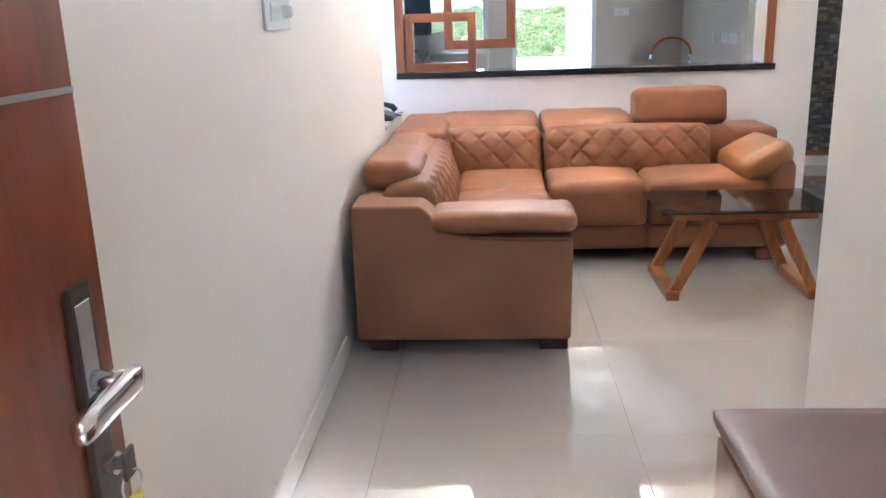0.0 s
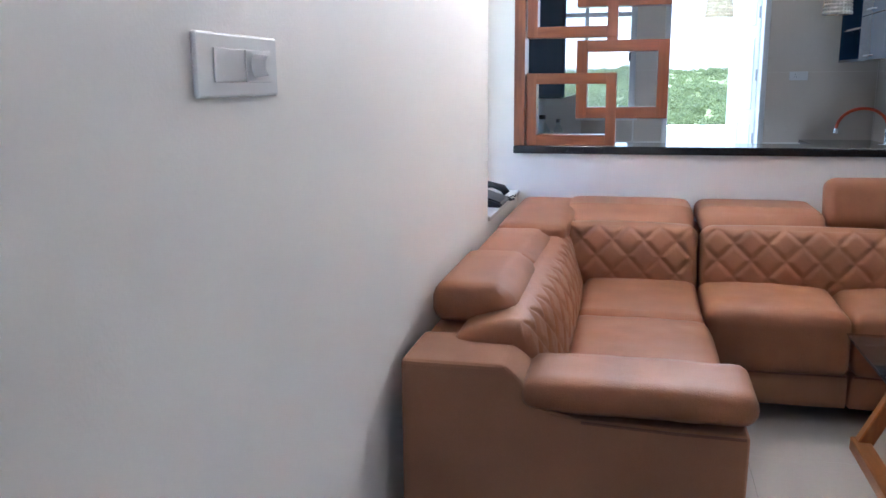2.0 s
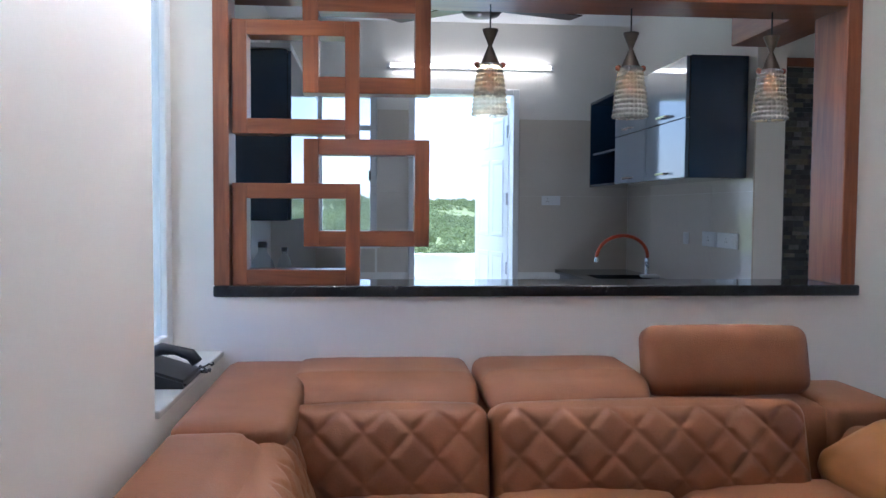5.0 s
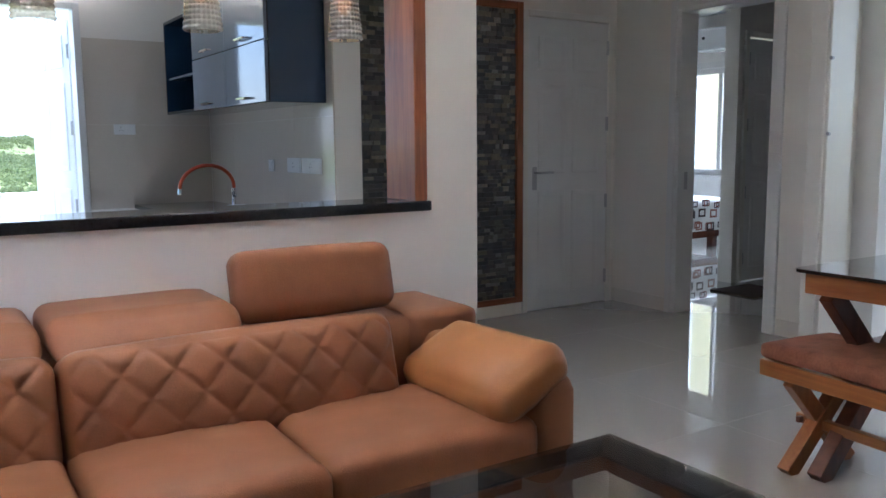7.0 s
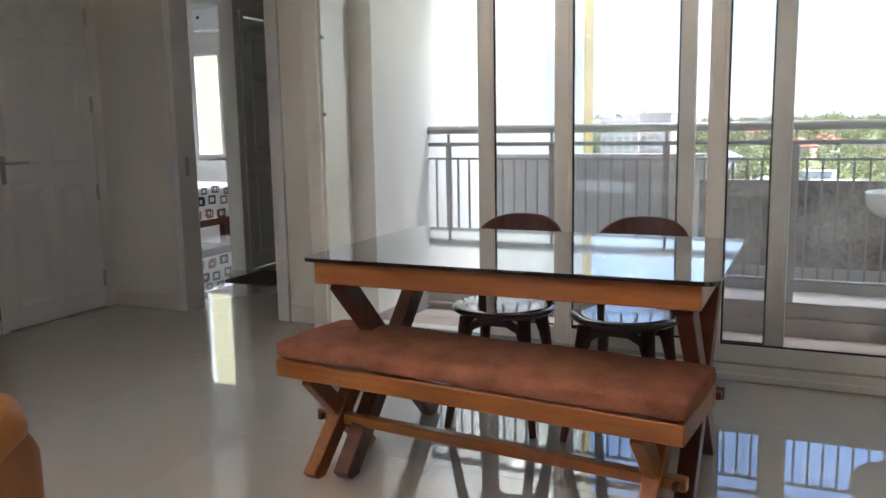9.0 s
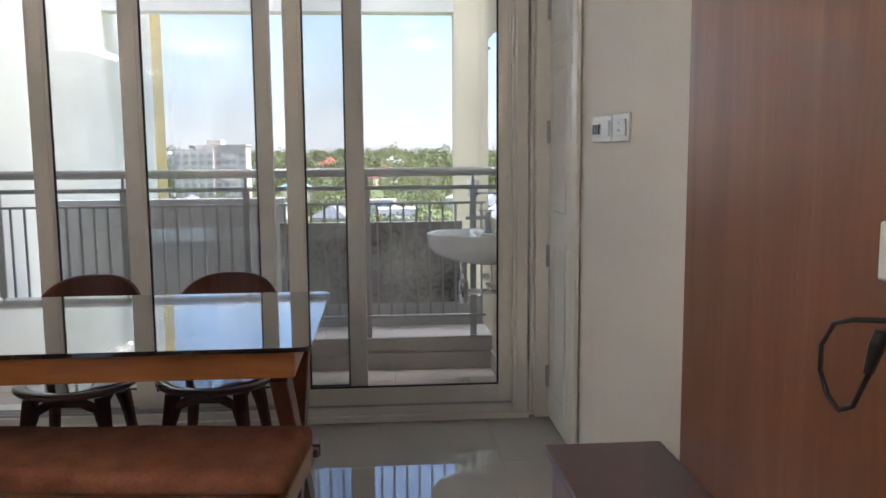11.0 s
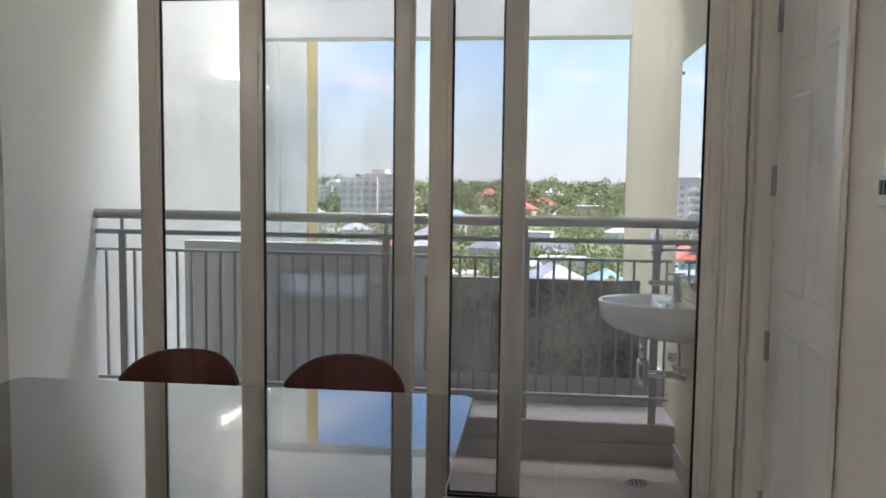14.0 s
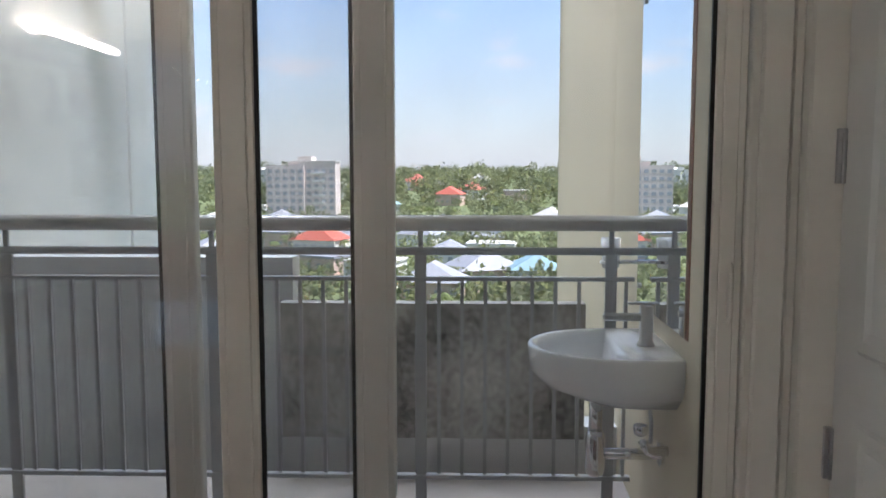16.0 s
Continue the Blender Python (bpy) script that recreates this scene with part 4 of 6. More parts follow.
# window in the niche behind the sofa
w2 = thing("window_2", XL - 0.20, 4.31, 0.72, "white framed window over a stone sill", "window", kind="structure")
wx0, wx1 = XL - 0.215, XL - 0.165
part("window_frame", boxes((wx0, wx1, 3.87, 3.93, 0.722, 2.3), (wx0, wx1, 4.69, YK, 0.722, 2.3), (wx0, wx1, 3.93, 4.69, 0.722, 0.79), (wx0, wx1, 3.93, 4.69, 2.23, 2.3), (wx0, wx1, 4.29, 4.34, 0.79, 2.23), bevel=0.004), WHITE, w2)
for a, b in ((3.93, 4.29), (4.34, 4.69)):
    p = part("pane", box(XL - 0.192, XL - 0.186, a, b, 0.79, 2.23), CLEAR, w2)
    p.visible_shadow = False
part("window_sill", box(XL - 0.163, XL + 0.012, 3.872, YK - 0.002, 0.702, 0.722, bevel=0.003), SILL, w2, "pale stone window sill")

# kitchen window and the back door
w3 = thing("window_3", -0.285, 8.27, 0.95, "white framed kitchen window", "window", kind="structure")
part("window_frame", boxes((-0.52, -0.47, 8.22, 8.27, 0.95, 2.14), (-0.10, -0.05, 8.22, 8.27, 0.95, 2.14), (-0.47, -0.10, 8.22, 8.27, 0.95, 1.0), (-0.47, -0.10, 8.22, 8.27, 2.09, 2.14), (-0.47, -0.10, 8.22, 8.27, 1.84, 1.88), bevel=0.004), WHITE, w3)
part("pane", box(-0.47, -0.10, 8.243, 8.249, 1.0, 1.84), CLEAR, w3).visible_shadow = False
part("pane", box(-0.47, -0.10, 8.243, 8.249, 1.88, 2.09), CLEAR, w3).visible_shadow = False
part("window_sill", box(-0.56, -0.02, 8.14, 8.198, 0.93, 0.95, bevel=0.003), WHITE, w3)
part("latch", box(-0.112, -0.095, 8.205, 8.22, 1.45, 1.53, bevel=0.002), BLACK, w3)
c4 = thing("door_frame_4", 0.63, 8.27, 0, "white painted back door frame", "door frame", kind="structure")
part("jamb", boxes((0.20, 0.245, 8.18, 8.36, 0, 2.17), bevel=0.004), WHITE, c4)
part("jamb", boxes((1.015, 1.06, 8.18, 8.36, 0, 2.17), bevel=0.004), WHITE, c4)
part("head", boxes((0.245, 1.015, 8.18, 8.36, 2.125, 2.17), bevel=0.004), WHITE, c4)
leaf = panel_door("door_4", 0.0, 0.76, 0.0, 2.11, -1, "open white six-panel back door swung out to the utility balcony", None, 0.757)
leaf.matrix_basis = pose(1.005, 8.372, 0, 0, 0, -77.0) @ pose(-0.38, 0, 0)


# ---- entrance door, standing open along the wall ----
def entrance_door():
    d = thing("door_5", -0.50, -0.25, 0, "open red-brown wooden entrance door with silver inlay lines", "door", kind="structure")
    x0, x1, y0, y1 = -0.54, -0.50, -0.70, 0.232
    part("leaf", box(x0, x1, y0, y1, 0.01, 2.08, bevel=0.003), ENTRYWOOD, d)
    for z in (0.52, 1.215, 1.80):
        part("inlay", box(x1, x1 + 0.0015, y0 + 0.01, y1 - 0.003, z, z + 0.007), STEEL, d, "thin silver inlay line")
    plate = part("lock_plate", box(x1, x1 + 0.008, 0.135, 0.19, 0.70, 1.01, bevel=0.006, seg=2), BRONZE, d, "dark bronze lock plate")
    part("inset", box(x1 + 0.008, x1 + 0.0095, 0.146, 0.179, 0.88, 0.99, bevel=0.001), STEEL, plate)
    part("lever", tube(bmesh.new(), [(x1 + 0.006, 0.162, 0.895), (x1 + 0.055, 0.162, 0.895)], 0.013, 10), CHROME, plate, smooth=True)
    part("lever", soft(bmesh.new(), (x1 + 0.045, 0.03, 0.880), (x1 + 0.066, 0.178, 0.912), 0.009, (4, 8, 4)), CHROME, plate, "satin chrome lever", smooth=True)
    part("cylinder", rod(bmesh.new(), (x1 + 0.006, 0.162, 0.79), (x1 + 0.022, 0.162, 0.79), 0.014), CHROME, plate)
    return d


entrance_door()
k = thing("key_ring", -0.490, 0.162, 0.70, "keys with yellow and dark tags hanging in the lock", "keys")
part("key", boxes((-0.495, -0.465, 0.159, 0.165, 0.782, 0.798), (-0.467, -0.462, 0.148, 0.176, 0.772, 0.808), bevel=0.001), BRONZE, k)
part("ring", tube(bmesh.new(), [(-0.464 + 0.004 * math.sin(a), 0.162 + 0.018 * math.sin(a), 0.762 + 0.018 * math.cos(a)) for a in [2 * math.pi * i / 16 for i in range(16)]], 0.0015, 6), STEEL, k)
part("tag", box(-0.468, -0.462, 0.150, 0.185, 0.700, 0.748, bevel=0.002), TAGYELLOW, k, "yellow plastic key tag")
part("tag", box(-0.457, -0.452, 0.112, 0.134, 0.672, 0.742, bevel=0.002), DARKWOOD, k, "dark brown key fob")

# low cabinet in the entrance passage
sc = thing("shoe_cabinet", 0.63, 0.42, 0, "low shoe cabinet with a padded brown top", "cabinet")
part("body", box(0.452, 0.826, -0.10, 0.945, 0.02, 0.425, bevel=0.003), LAMINATE, sc)
part("top", soft(bmesh.new(), (0.430, -0.12, 0.427), (0.828, 0.965, 0.462), 0.014, (10, 24, 4), (0, 0, 0.004)), PADBROWN, sc, "purplish brown padded top", smooth=True)
for a, b in ((-0.09, 0.42), (0.43, 0.935)):
    part("door", box(0.440, 0.4515, a, b, 0.04, 0.405, bevel=0.002), LAMINATE, sc)

# ---- media wall ----
mp = thing("media_wall", 1.54, YS, 0, "walnut laminate media wall panel with a cable hole", "wall panel")
part("board", box(XE + 0.02, 2.235, YS + 0.001, YS + 0.028, 0.05, 2.45, bevel=0.002), LAMINATE, mp)
part("cable_hole", rod(bmesh.new(), (1.452, YS + 0.027, 1.025), (1.452, YS + 0.030, 1.025), 0.014, n=20), BLACK, mp)
mc = thing("media_console", 1.85, 1.62, 0, "low dark walnut media console under the panel", "console")
part("top", box(1.25, 2.36, YS + 0.029, 1.785, 0.510, 0.533, bevel=0.003), DARKLAM, mc)
part("body", box(1.27, 2.34, YS + 0.029, 1.755, 0.22, 0.510, bevel=0.002), DARKLAM, mc)
for a, b in ((1.275, 1.80), (1.81, 2.335)):
    part("drawer_front", box(a, b, 1.755, 1.772, 0.23, 0.505, bevel=0.002), LAMINATE, mc)
part("plinth", box(1.30, 2.31, YS + 0.029, 1.70, 0, 0.22, bevel=0.002), DARKLAM, mc)


def plate_x(name, x0, x1, z0, z1, y, side, modules, label):
    """A modular switch plate on a wall along x; modules: kinds in order of x."""
    s = thing(name, (x0 + x1) / 2, y, z0, label, "switch")
    part("plate", box(x0, x1, y, y + side * 0.010, z0, z1, bevel=0.004, seg=2), PLASTIC, s)
    n = len(modules)
    w = (x1 - x0 - 0.04) / n
    for i, kind in enumerate(modules):
        a, b = x0 + 0.02 + i * w, x0 + 0.02 + (i + 1) * w
        q = part("module", box(a + 0.002, b - 0.002, y + side * 0.010, y + side * 0.014, z0 + 0.018, z1 - 0.018, bevel=0.001), PLASTIC, s)
        if kind == "socket":
            for dx, dz in ((0, 0.014), (-0.009, -0.008), (0.009, -0.008)):
                part("pin_hole", rod(bmesh.new(), ((a + b) / 2 + dx, y + side * 0.0138, (z0 + z1) / 2 + dz), ((a + b) / 2 + dx, y + side * 0.0146, (z0 + z1) / 2 + dz), 0.0035, n=8), BLACK, q)
        elif kind == "knob":
            part("knob", rod(bmesh.new(), ((a + b) / 2, y + side * 0.014, (z0 + z1) / 2), ((a + b) / 2, y + side * 0.034, (z0 + z1) / 2), 0.016, 0.013, 16), PLASTIC, q)
        elif kind == "dark":
            for k2 in range(4):
                xx = a + 0.006 + (b - a - 0.012) * (k2 + 0.5) / 4
                part("rocker", box(xx - 0.006, xx + 0.006, y + side * 0.014, y + side * 0.018, z0 + 0.026, z1 - 0.026), BLACK, q)
    return s


plate_x("switch_plate", 2.905, 3.125, 1.262, 1.345, YS, 1, ("switch", "dark"), "white modular switch plate with dark rockers")
plate_x("switch_plate", 2.735, 2.895, 1.262, 1.345, YS, 1, ("socket",), "white modular socket plate")
plate_x("socket_plate", 1.392, 1.508, 1.065, 1.145, YS + 0.028, 1, ("socket",), "white socket plate on the walnut panel")
cab = [(1.452, YS + 0.030, 1.025), (1.456, YS + 0.055, 1.02), (1.49, YS + 0.075, 1.015), (1.54, YS + 0.075, 1.0), (1.58, YS + 0.07, 0.96), (1.59, YS + 0.065, 0.92), (1.575, YS + 0.06, 0.885), (1.545, YS + 0.06, 0.872), (1.51, YS + 0.06, 0.89), (1.48, YS + 0.06, 0.94), (1.465, YS + 0.055, 0.985)]
cb = thing("power_cable", 1.5, YS + 0.05, 0.87, "black power cable looping out of the panel", "cable")
part("cord", tube(bmesh.new(), cab, 0.004, 8), BLACK, cb, smooth=True)
part("plug", tube(bmesh.new(), [(1.480, YS + 0.06, 0.945), (1.468, YS + 0.057, 0.985), (1.462, YS + 0.055, 1.005)], [0.007, 0.011, 0.009], 8), BLACK, cb, smooth=True)

# switch plate with the fan regulator on the entrance wall
sw = thing("switch_plate", XL, 1.64, 1.27, "white modular switch plate with a fan regulator knob", "switch")
part("plate", box(XL, XL + 0.010, 1.510, 1.775, 1.268, 1.362, bevel=0.004, seg=2), PLASTIC, sw)
part("module", box(XL + 0.010, XL + 0.013, 1.555, 1.650, 1.290, 1.340, bevel=0.001), PLASTIC, sw)
q = part("module", box(XL + 0.010, XL + 0.013, 1.655, 1.745, 1.290, 1.340, bevel=0.001), PLASTIC, sw)
part("knob", rod(bmesh.new(), (XL + 0.013, 1.690, 1.316), (XL + 0.035, 1.690, 1.316), 0.018, 0.015, 20), PLASTIC, q)

# telephone on the sill
ph = thing("telephone", -0.66, 4.22, 0.722, "black desk telephone with a coiled cord on the sill", "telephone")
bm = bmesh.new()
pts = [(-0.74, 0.722), (-0.60, 0.722), (-0.60, 0.745), (-0.74, 0.79)]
a_ = [bm.verts.new((x, 4.12, z)) for x, z in pts]
b_ = [bm.verts.new((x, 4.34, z)) for x, z in pts]
bm.faces.new(a_), bm.faces.new(b_[::-1])
for i in range(4):
    bm.faces.new((a_[(i + 1) % 4], a_[i], b_[i], b_[(i + 1) % 4]))
bmesh.ops.recalc_face_normals(bm, faces=bm.faces)
bmesh.ops.bevel(bm, geom=list(bm.edges), offset=0.008, segments=2, affect="EDGES")
part("base", bm, BLACK, ph)
part("handset", tube(bmesh.new(), [(-0.735, 4.30, 0.798), (-0.71, 4.305, 0.808), (-0.67, 4.305, 0.803), (-0.625, 4.305, 0.789), (-0.605, 4.30, 0.765)], [0.018, 0.019, 0.014, 0.019, 0.018], 10), BLACK, ph, smooth=True)
part("cord", tube(bmesh.new(), [(-0.60 + 0.02 * math.sin(i * 0.5), 4.32 + i * 0.0035, 0.735 - 0.008 * math.sin(i * 0.13) + 0.004 * math.sin(i * 2.0)) for i in range(30)], 0.003, 6), BLACK, ph, smooth=True)


# ---- opening between living room and kitchen ----
gs = single("granite_counter_slab", box(XL - 0.02, 1.762, 4.738, 5.02, 0.917, 0.957, bevel=0.004), GRANITE, "black granite slab on the half wall", "counter")
of = thing("opening_frame", 1.2, 4.86, 0.957, "red-brown teak lining round the kitchen opening", "frame", kind="structure")
part("post", box(1.690, 1.748, 4.748, 4.985, 0.957, 2.06, bevel=0.003), WOODZ, of)
part("head", box(XL, 1.690, 4.748, 4.985, 2.0, 2.06, bevel=0.003), WOODX, of)
part("post", box(XL - 0.02, -0.585, 4.752, 4.90, 0.957, 2.0, bevel=0.003), WOODZ, of)
part("lintel", box(1.80, 2.06, 4.99, 6.015, 2.10, 2.30, bevel=0.003), WOODY, of)


def square(parent, x0, x1, z0, z1, w, y0, y1):
    f = part("square_frame", box(x0, x0 + w, y0, y1, z0, z1, bevel=0.002), WOODZ, parent)
    part("bar", box(x1 - w, x1, y0, y1, z0, z1, bevel=0.002), WOODZ, f)
    part("bar", box(x0 + w, x1 - w, y0, y1, z0, z0 + w * 1.05, bevel=0.002), WOODX, f)
    part("bar", box(x0 + w, x1 - w, y0, y1, z1 - w * 1.05, z1, bevel=0.002), WOODX, f)


sc2 = thing("lattice_screen", -0.22, 4.84, 0.957, "red-brown teak screen of interlocking square frames", "screen")
square(sc2, -0.580, -0.123, 0.957, 1.324, 0.052, 4.780, 4.880)
square(sc2, -0.326, 0.129, 1.096, 1.485, 0.054, 4.7835, 4.8765)
square(sc2, -0.578, -0.126, 1.500, 1.905, 0.052, 4.780, 4.880)
square(sc2, -0.329, 0.131, 1.649, 1.998, 0.056, 4.7835, 4.8765)
part("bar", box(-0.178, -0.126, 4.782, 4.878, 1.485, 1.501), WOODZ, sc2)


def pendant(x):
    z = 1.585
    p = thing("pendant_lamp", x, 4.87, z, "hanging lamp with a ribbed amber glass shade and dark cones", "pendant lamp", "pendants over the counter")
    part("cord", rod(bmesh.new(), (x, 4.87, z + 0.32), (x, 4.87, 2.0), 0.003, n=6), BLACK, p)
    part("cone", lathe(bmesh.new(), [(0.034, 0), (0.034, 0.004), (0.008, 0.066), (0.008, 0.07), (0.030, 0.124), (0.0295, 0.128)], x, 4.87, z + 0.195, 20), BRONZE, p, "dark bronze double cone", smooth=True)
    prof = []
    for i in range(61):
        h = i / 60
        r = 0.060 - 0.022 * h ** 1.4 + 0.0065 * abs(math.sin(h * math.pi * 11))
        prof.append((r, h * 0.195))
    bm = bmesh.new()
    rings = [[bm.verts.new((x + r * (1 + 0.05 * (k % 2)) * math.cos(2 * math.pi * k / 48), 4.87 + r * (1 + 0.05 * (k % 2)) * math.sin(2 * math.pi * k / 48), z + h)) for k in range(48)] for r, h in prof]
    for q, s in zip(rings, rings[1:]):
        for k in range(48):
            bm.faces.new((q[k], q[(k + 1) % 48], s[(k + 1) % 48], s[k]))
    part("shade", bm, AMBER, p, "ribbed amber glass shade")
    bulb = part("bulb", lathe(bmesh.new(), [(0.012, 0.0), (0.024, 0.02), (0.027, 0.045), (0.02, 0.075), (0.012, 0.09)], x, 4.87, z + 0.09, 14), BULB, p, "warm glowing bulb", smooth=True)
    for s in (-1, 1):
        part("bead", lathe(bmesh.new(), [(0.002, 0), (0.010, 0.004), (0.013, 0.012), (0.010, 0.020), (0.002, 0.024)], x + s * 0.048, 4.87, z + 0.178, 10), COPPERWOOD, p, smooth=True)


for x in (0.360, 0.900, 1.455):
    pendant(x)


def tube_light(x0, x1, y, z, side, label, glowing=TUBE, light_shield=False):
    t = thing("tube_light", (x0 + x1) / 2, y, z, label, "tube light", "tube lights")
    part("batten", box(x0 - 0.03, x1 + 0.03, y, y + side * 0.028, z - 0.018, z + 0.018, bevel=0.004), PLASTIC, t)
    r = 0.038 if light_shield else 0.013
    part("tube", rod(bmesh.new(), (x0, y + side * (0.032 + r), z + r - 0.013), (x1, y + side * (0.032 + r), z + r - 0.013), r, n=16), glowing, t, "glowing white tube")
    # unseen ledge added below the tube to keep its light off the sofa
    if light_shield:
        part("light_shield", boxes((x0 - 0.05, x1 + 0.05, y, y + side * 0.130, z - 0.040, z - 0.030), (x0 - 0.05, x1 + 0.05, y + side * 0.125, y + side * 0.130, z - 0.030, z - 0.010), bevel=0.001), PLASTIC, t)
    for x in (x0 - 0.012, x1 + 0.012):
        part("end_cap", box(x - 0.012, x + 0.012, y + side * 0.028, y + side * 0.06, z - 0.016, z + 0.016, bevel=0.003), PLASTIC, t)


tube_light(0.055, 1.295, 8.2, 2.335, -1, "lit tube light on the kitchen wall")
tube_light(-0.17, 0.96, YK, 2.11, -1, "lit tube light over the kitchen opening with an added light shield", ROOMTUBE, True)

# ---- kitchen ----

def tiles_y(name, x0, x1, z0, z1, y, side, tw, th, mat, holder):
    nx, nz = max(1, round((x1 - x0) / tw)), max(1, round((z1 - z0) / th))
    me = None
    for i in range(nx):
        for j in range(nz):
            w, h = (x1 - x0) / nx, (z1 - z0) / nz
            if me is None:
                me = solid(name, box(0.0008, w - 0.0008, 0, side * 0.008, 0.0008, h - 0.0008, bevel=0.0006), mat)
            o = new(name, me)
            o.parent = holder
            o.matrix_basis = pose(x0 + i * w, y, z0 + j * h)


def tiles_x(name, y0, y1, z0, z1, x, side, tw, th, mat, holder):
    ny, nz = max(1, round((y1 - y0) / tw)), max(1, round((z1 - z0) / th))
    me = None
    for i in range(ny):
        for j in range(nz):
            w, h = (y1 - y0) / ny, (z1 - z0) / nz
            if me is None:
                me = solid(name, box(0, side * 0.008, 0.0008, w - 0.0008, 0.0008, h - 0.0008, bevel=0.0006), mat)
            o = new(name, me)
            o.parent = holder
            o.matrix_basis = pose(x, y0 + i * w, z0 + j * h)


tiles_y("wall_tile", 1.065, 1.94, 0.74, 1.94, 8.2, -1, 0.875, 0.60, WALLTILE, bpy.data.objects["wall_kitchen_north"])
tiles_y("wall_tile", -0.045, 0.195, 0.74, 2.0, 8.2, -1, 0.6, 0.60, WALLTILE, bpy.data.objects["wall_kitchen_north"])
tiles_y("wall_tile", -0.52, -0.06, 0.74, 0.925, 8.2, -1, 0.6, 0.60, WALLTILE, bpy.data.objects["wall_kitchen_north"])
tiles_x("wall_tile", 6.02, 8.19, 0.74, 1.94, 1.95, -1, 0.6, 0.60, WALLTILE, bpy.data.objects["wall_kitchen_east"])

kc = thing("kitchen_counter", 1.65, 7.1, 0, "black granite counter with an undermounted sink", "counter")
part("top", boxes((1.36, 1.94, 6.06, 7.20, 0.735, 0.765), (1.36, 1.94, 7.62, 8.19, 0.735, 0.765), (1.36, 1.46, 7.20, 7.62, 0.735, 0.765), (1.84, 1.94, 7.20, 7.62, 0.735, 0.765), bevel=0.002), GRANITE, kc)
part("body", boxes((1.40, 1.94, 6.08, 8.19, 0.0, 0.55), (1.40, 1.44, 6.08, 8.19, 0.55, 0.735)), NAVY, kc)
part("sink", boxes((1.46, 1.84, 7.20, 7.62, 0.57, 0.58), (1.46, 1.47, 7.20, 7.62, 0.58, 0.735), (1.83, 1.84, 7.20, 7.62, 0.58, 0.735), (1.47, 1.83, 7.20, 7.21, 0.58, 0.735), (1.47, 1.83, 7.61, 7.62, 0.58, 0.735)), STEEL, kc, "steel sink bowl")
fa = thing("kitchen_faucet", 1.875, 7.5, 0.765, "chrome kitchen faucet with a red flexible spout", "faucet")
part("base", lathe(bmesh.new(), [(0.026, 0), (0.026, 0.01), (0.018, 0.02), (0.017, 0.09), (0.020, 0.10), (0.020, 0.125), (0.012, 0.135)], 1.875, 7.5, 0.765, 16), CHROME, fa, smooth=True)
part("lever", tube(bmesh.new(), [(1.875, 7.48, 0.835), (1.86, 7.43, 0.85), (1.85, 7.39, 0.852)], 0.008, 8), CHROME, fa, smooth=True)
arc = [(1.875 - 0.185 + 0.185 * math.cos(a), 7.5 - 0.02 * math.sin(a), 0.90 + 0.155 * math.sin(a)) for a in [math.pi * i / 16 for i in range(17)]]
part("spout", tube(bmesh.new(), arc, 0.012, 10), REDRUBBER, fa, "red flexible spout", smooth=True)
part("nozzle", rod(bmesh.new(), (1.505, 7.5, 0.90), (1.502, 7.5, 0.865), 0.012, 0.015), CHROME, fa)
sd = single("soap_dish", box(1.80, 1.92, 7.36, 7.44, 0.765, 0.785, bevel=0.006), SILL, "small pale soap dish by the sink", "soap dish")
# left side counter
kl = thing("kitchen_counter", -0.55, 6.8, 0, "black granite counter along the kitchen's window side", "counter")
part("top", box(-0.855, -0.28, 5.05, 8.19, 0.735, 0.765, bevel=0.002), GRANITE, kl)
part("body", box(-0.855, -0.32, 5.07, 8.19, 0.0, 0.735), NAVY, kl)


def wall_cabinet():
    c = thing("wall_cabinet", 1.775, 7.1, 1.41, "navy and grey-blue gloss wall cabinets with an open end shelf", "cabinet")
    part("body", boxes((1.62, 1.94, 6.10, 7.42, 1.412, 2.07), bevel=0.002), NAVY, c)
    for a, b in ((6.115, 6.76), (6.765, 7.415)):
        d = part("door", box(1.600, 1.619, a, b, 1.415, 1.735, bevel=0.002), SILVERBLUE, c, "grey-blue gloss flap door")
        part("handle", tube(bmesh.new(), [(1.60, (a + b) / 2 - 0.07, 1.445), (1.575, (a + b) / 2 - 0.07, 1.445), (1.575, (a + b) / 2 + 0.07, 1.445), (1.60, (a + b) / 2 + 0.07, 1.445)], 0.006, 8), CHROME, d, "chrome bar handle")
        d = part("door", box(1.600, 1.619, a, b, 1.74, 2.067, bevel=0.002), SILVERBLUE, c, "grey-blue gloss flap door")
        part("handle", tube(bmesh.new(), [(1.60, (a + b) / 2 - 0.07, 1.77), (1.575, (a + b) / 2 - 0.07, 1.77), (1.575, (a + b) / 2 + 0.07, 1.77), (1.60, (a + b) / 2 + 0.07, 1.77)], 0.006, 8), CHROME, d, "chrome bar handle")
    part("open_shelf", boxes((1.92, 1.94, 7.42, 8.16, 1.412, 2.07), (1.62, 1.92, 7.42, 8.16, 1.412, 1.432), (1.62, 1.92, 7.42, 8.16, 2.05, 2.07), (1.62, 1.92, 8.14, 8.16, 1.432, 2.05), bevel=0.001), NAVY, c, "navy open shelf")
    part("shelf", box(1.64, 1.92, 7.425, 8.135, 1.66, 1.675), SILVERBLUE, c)


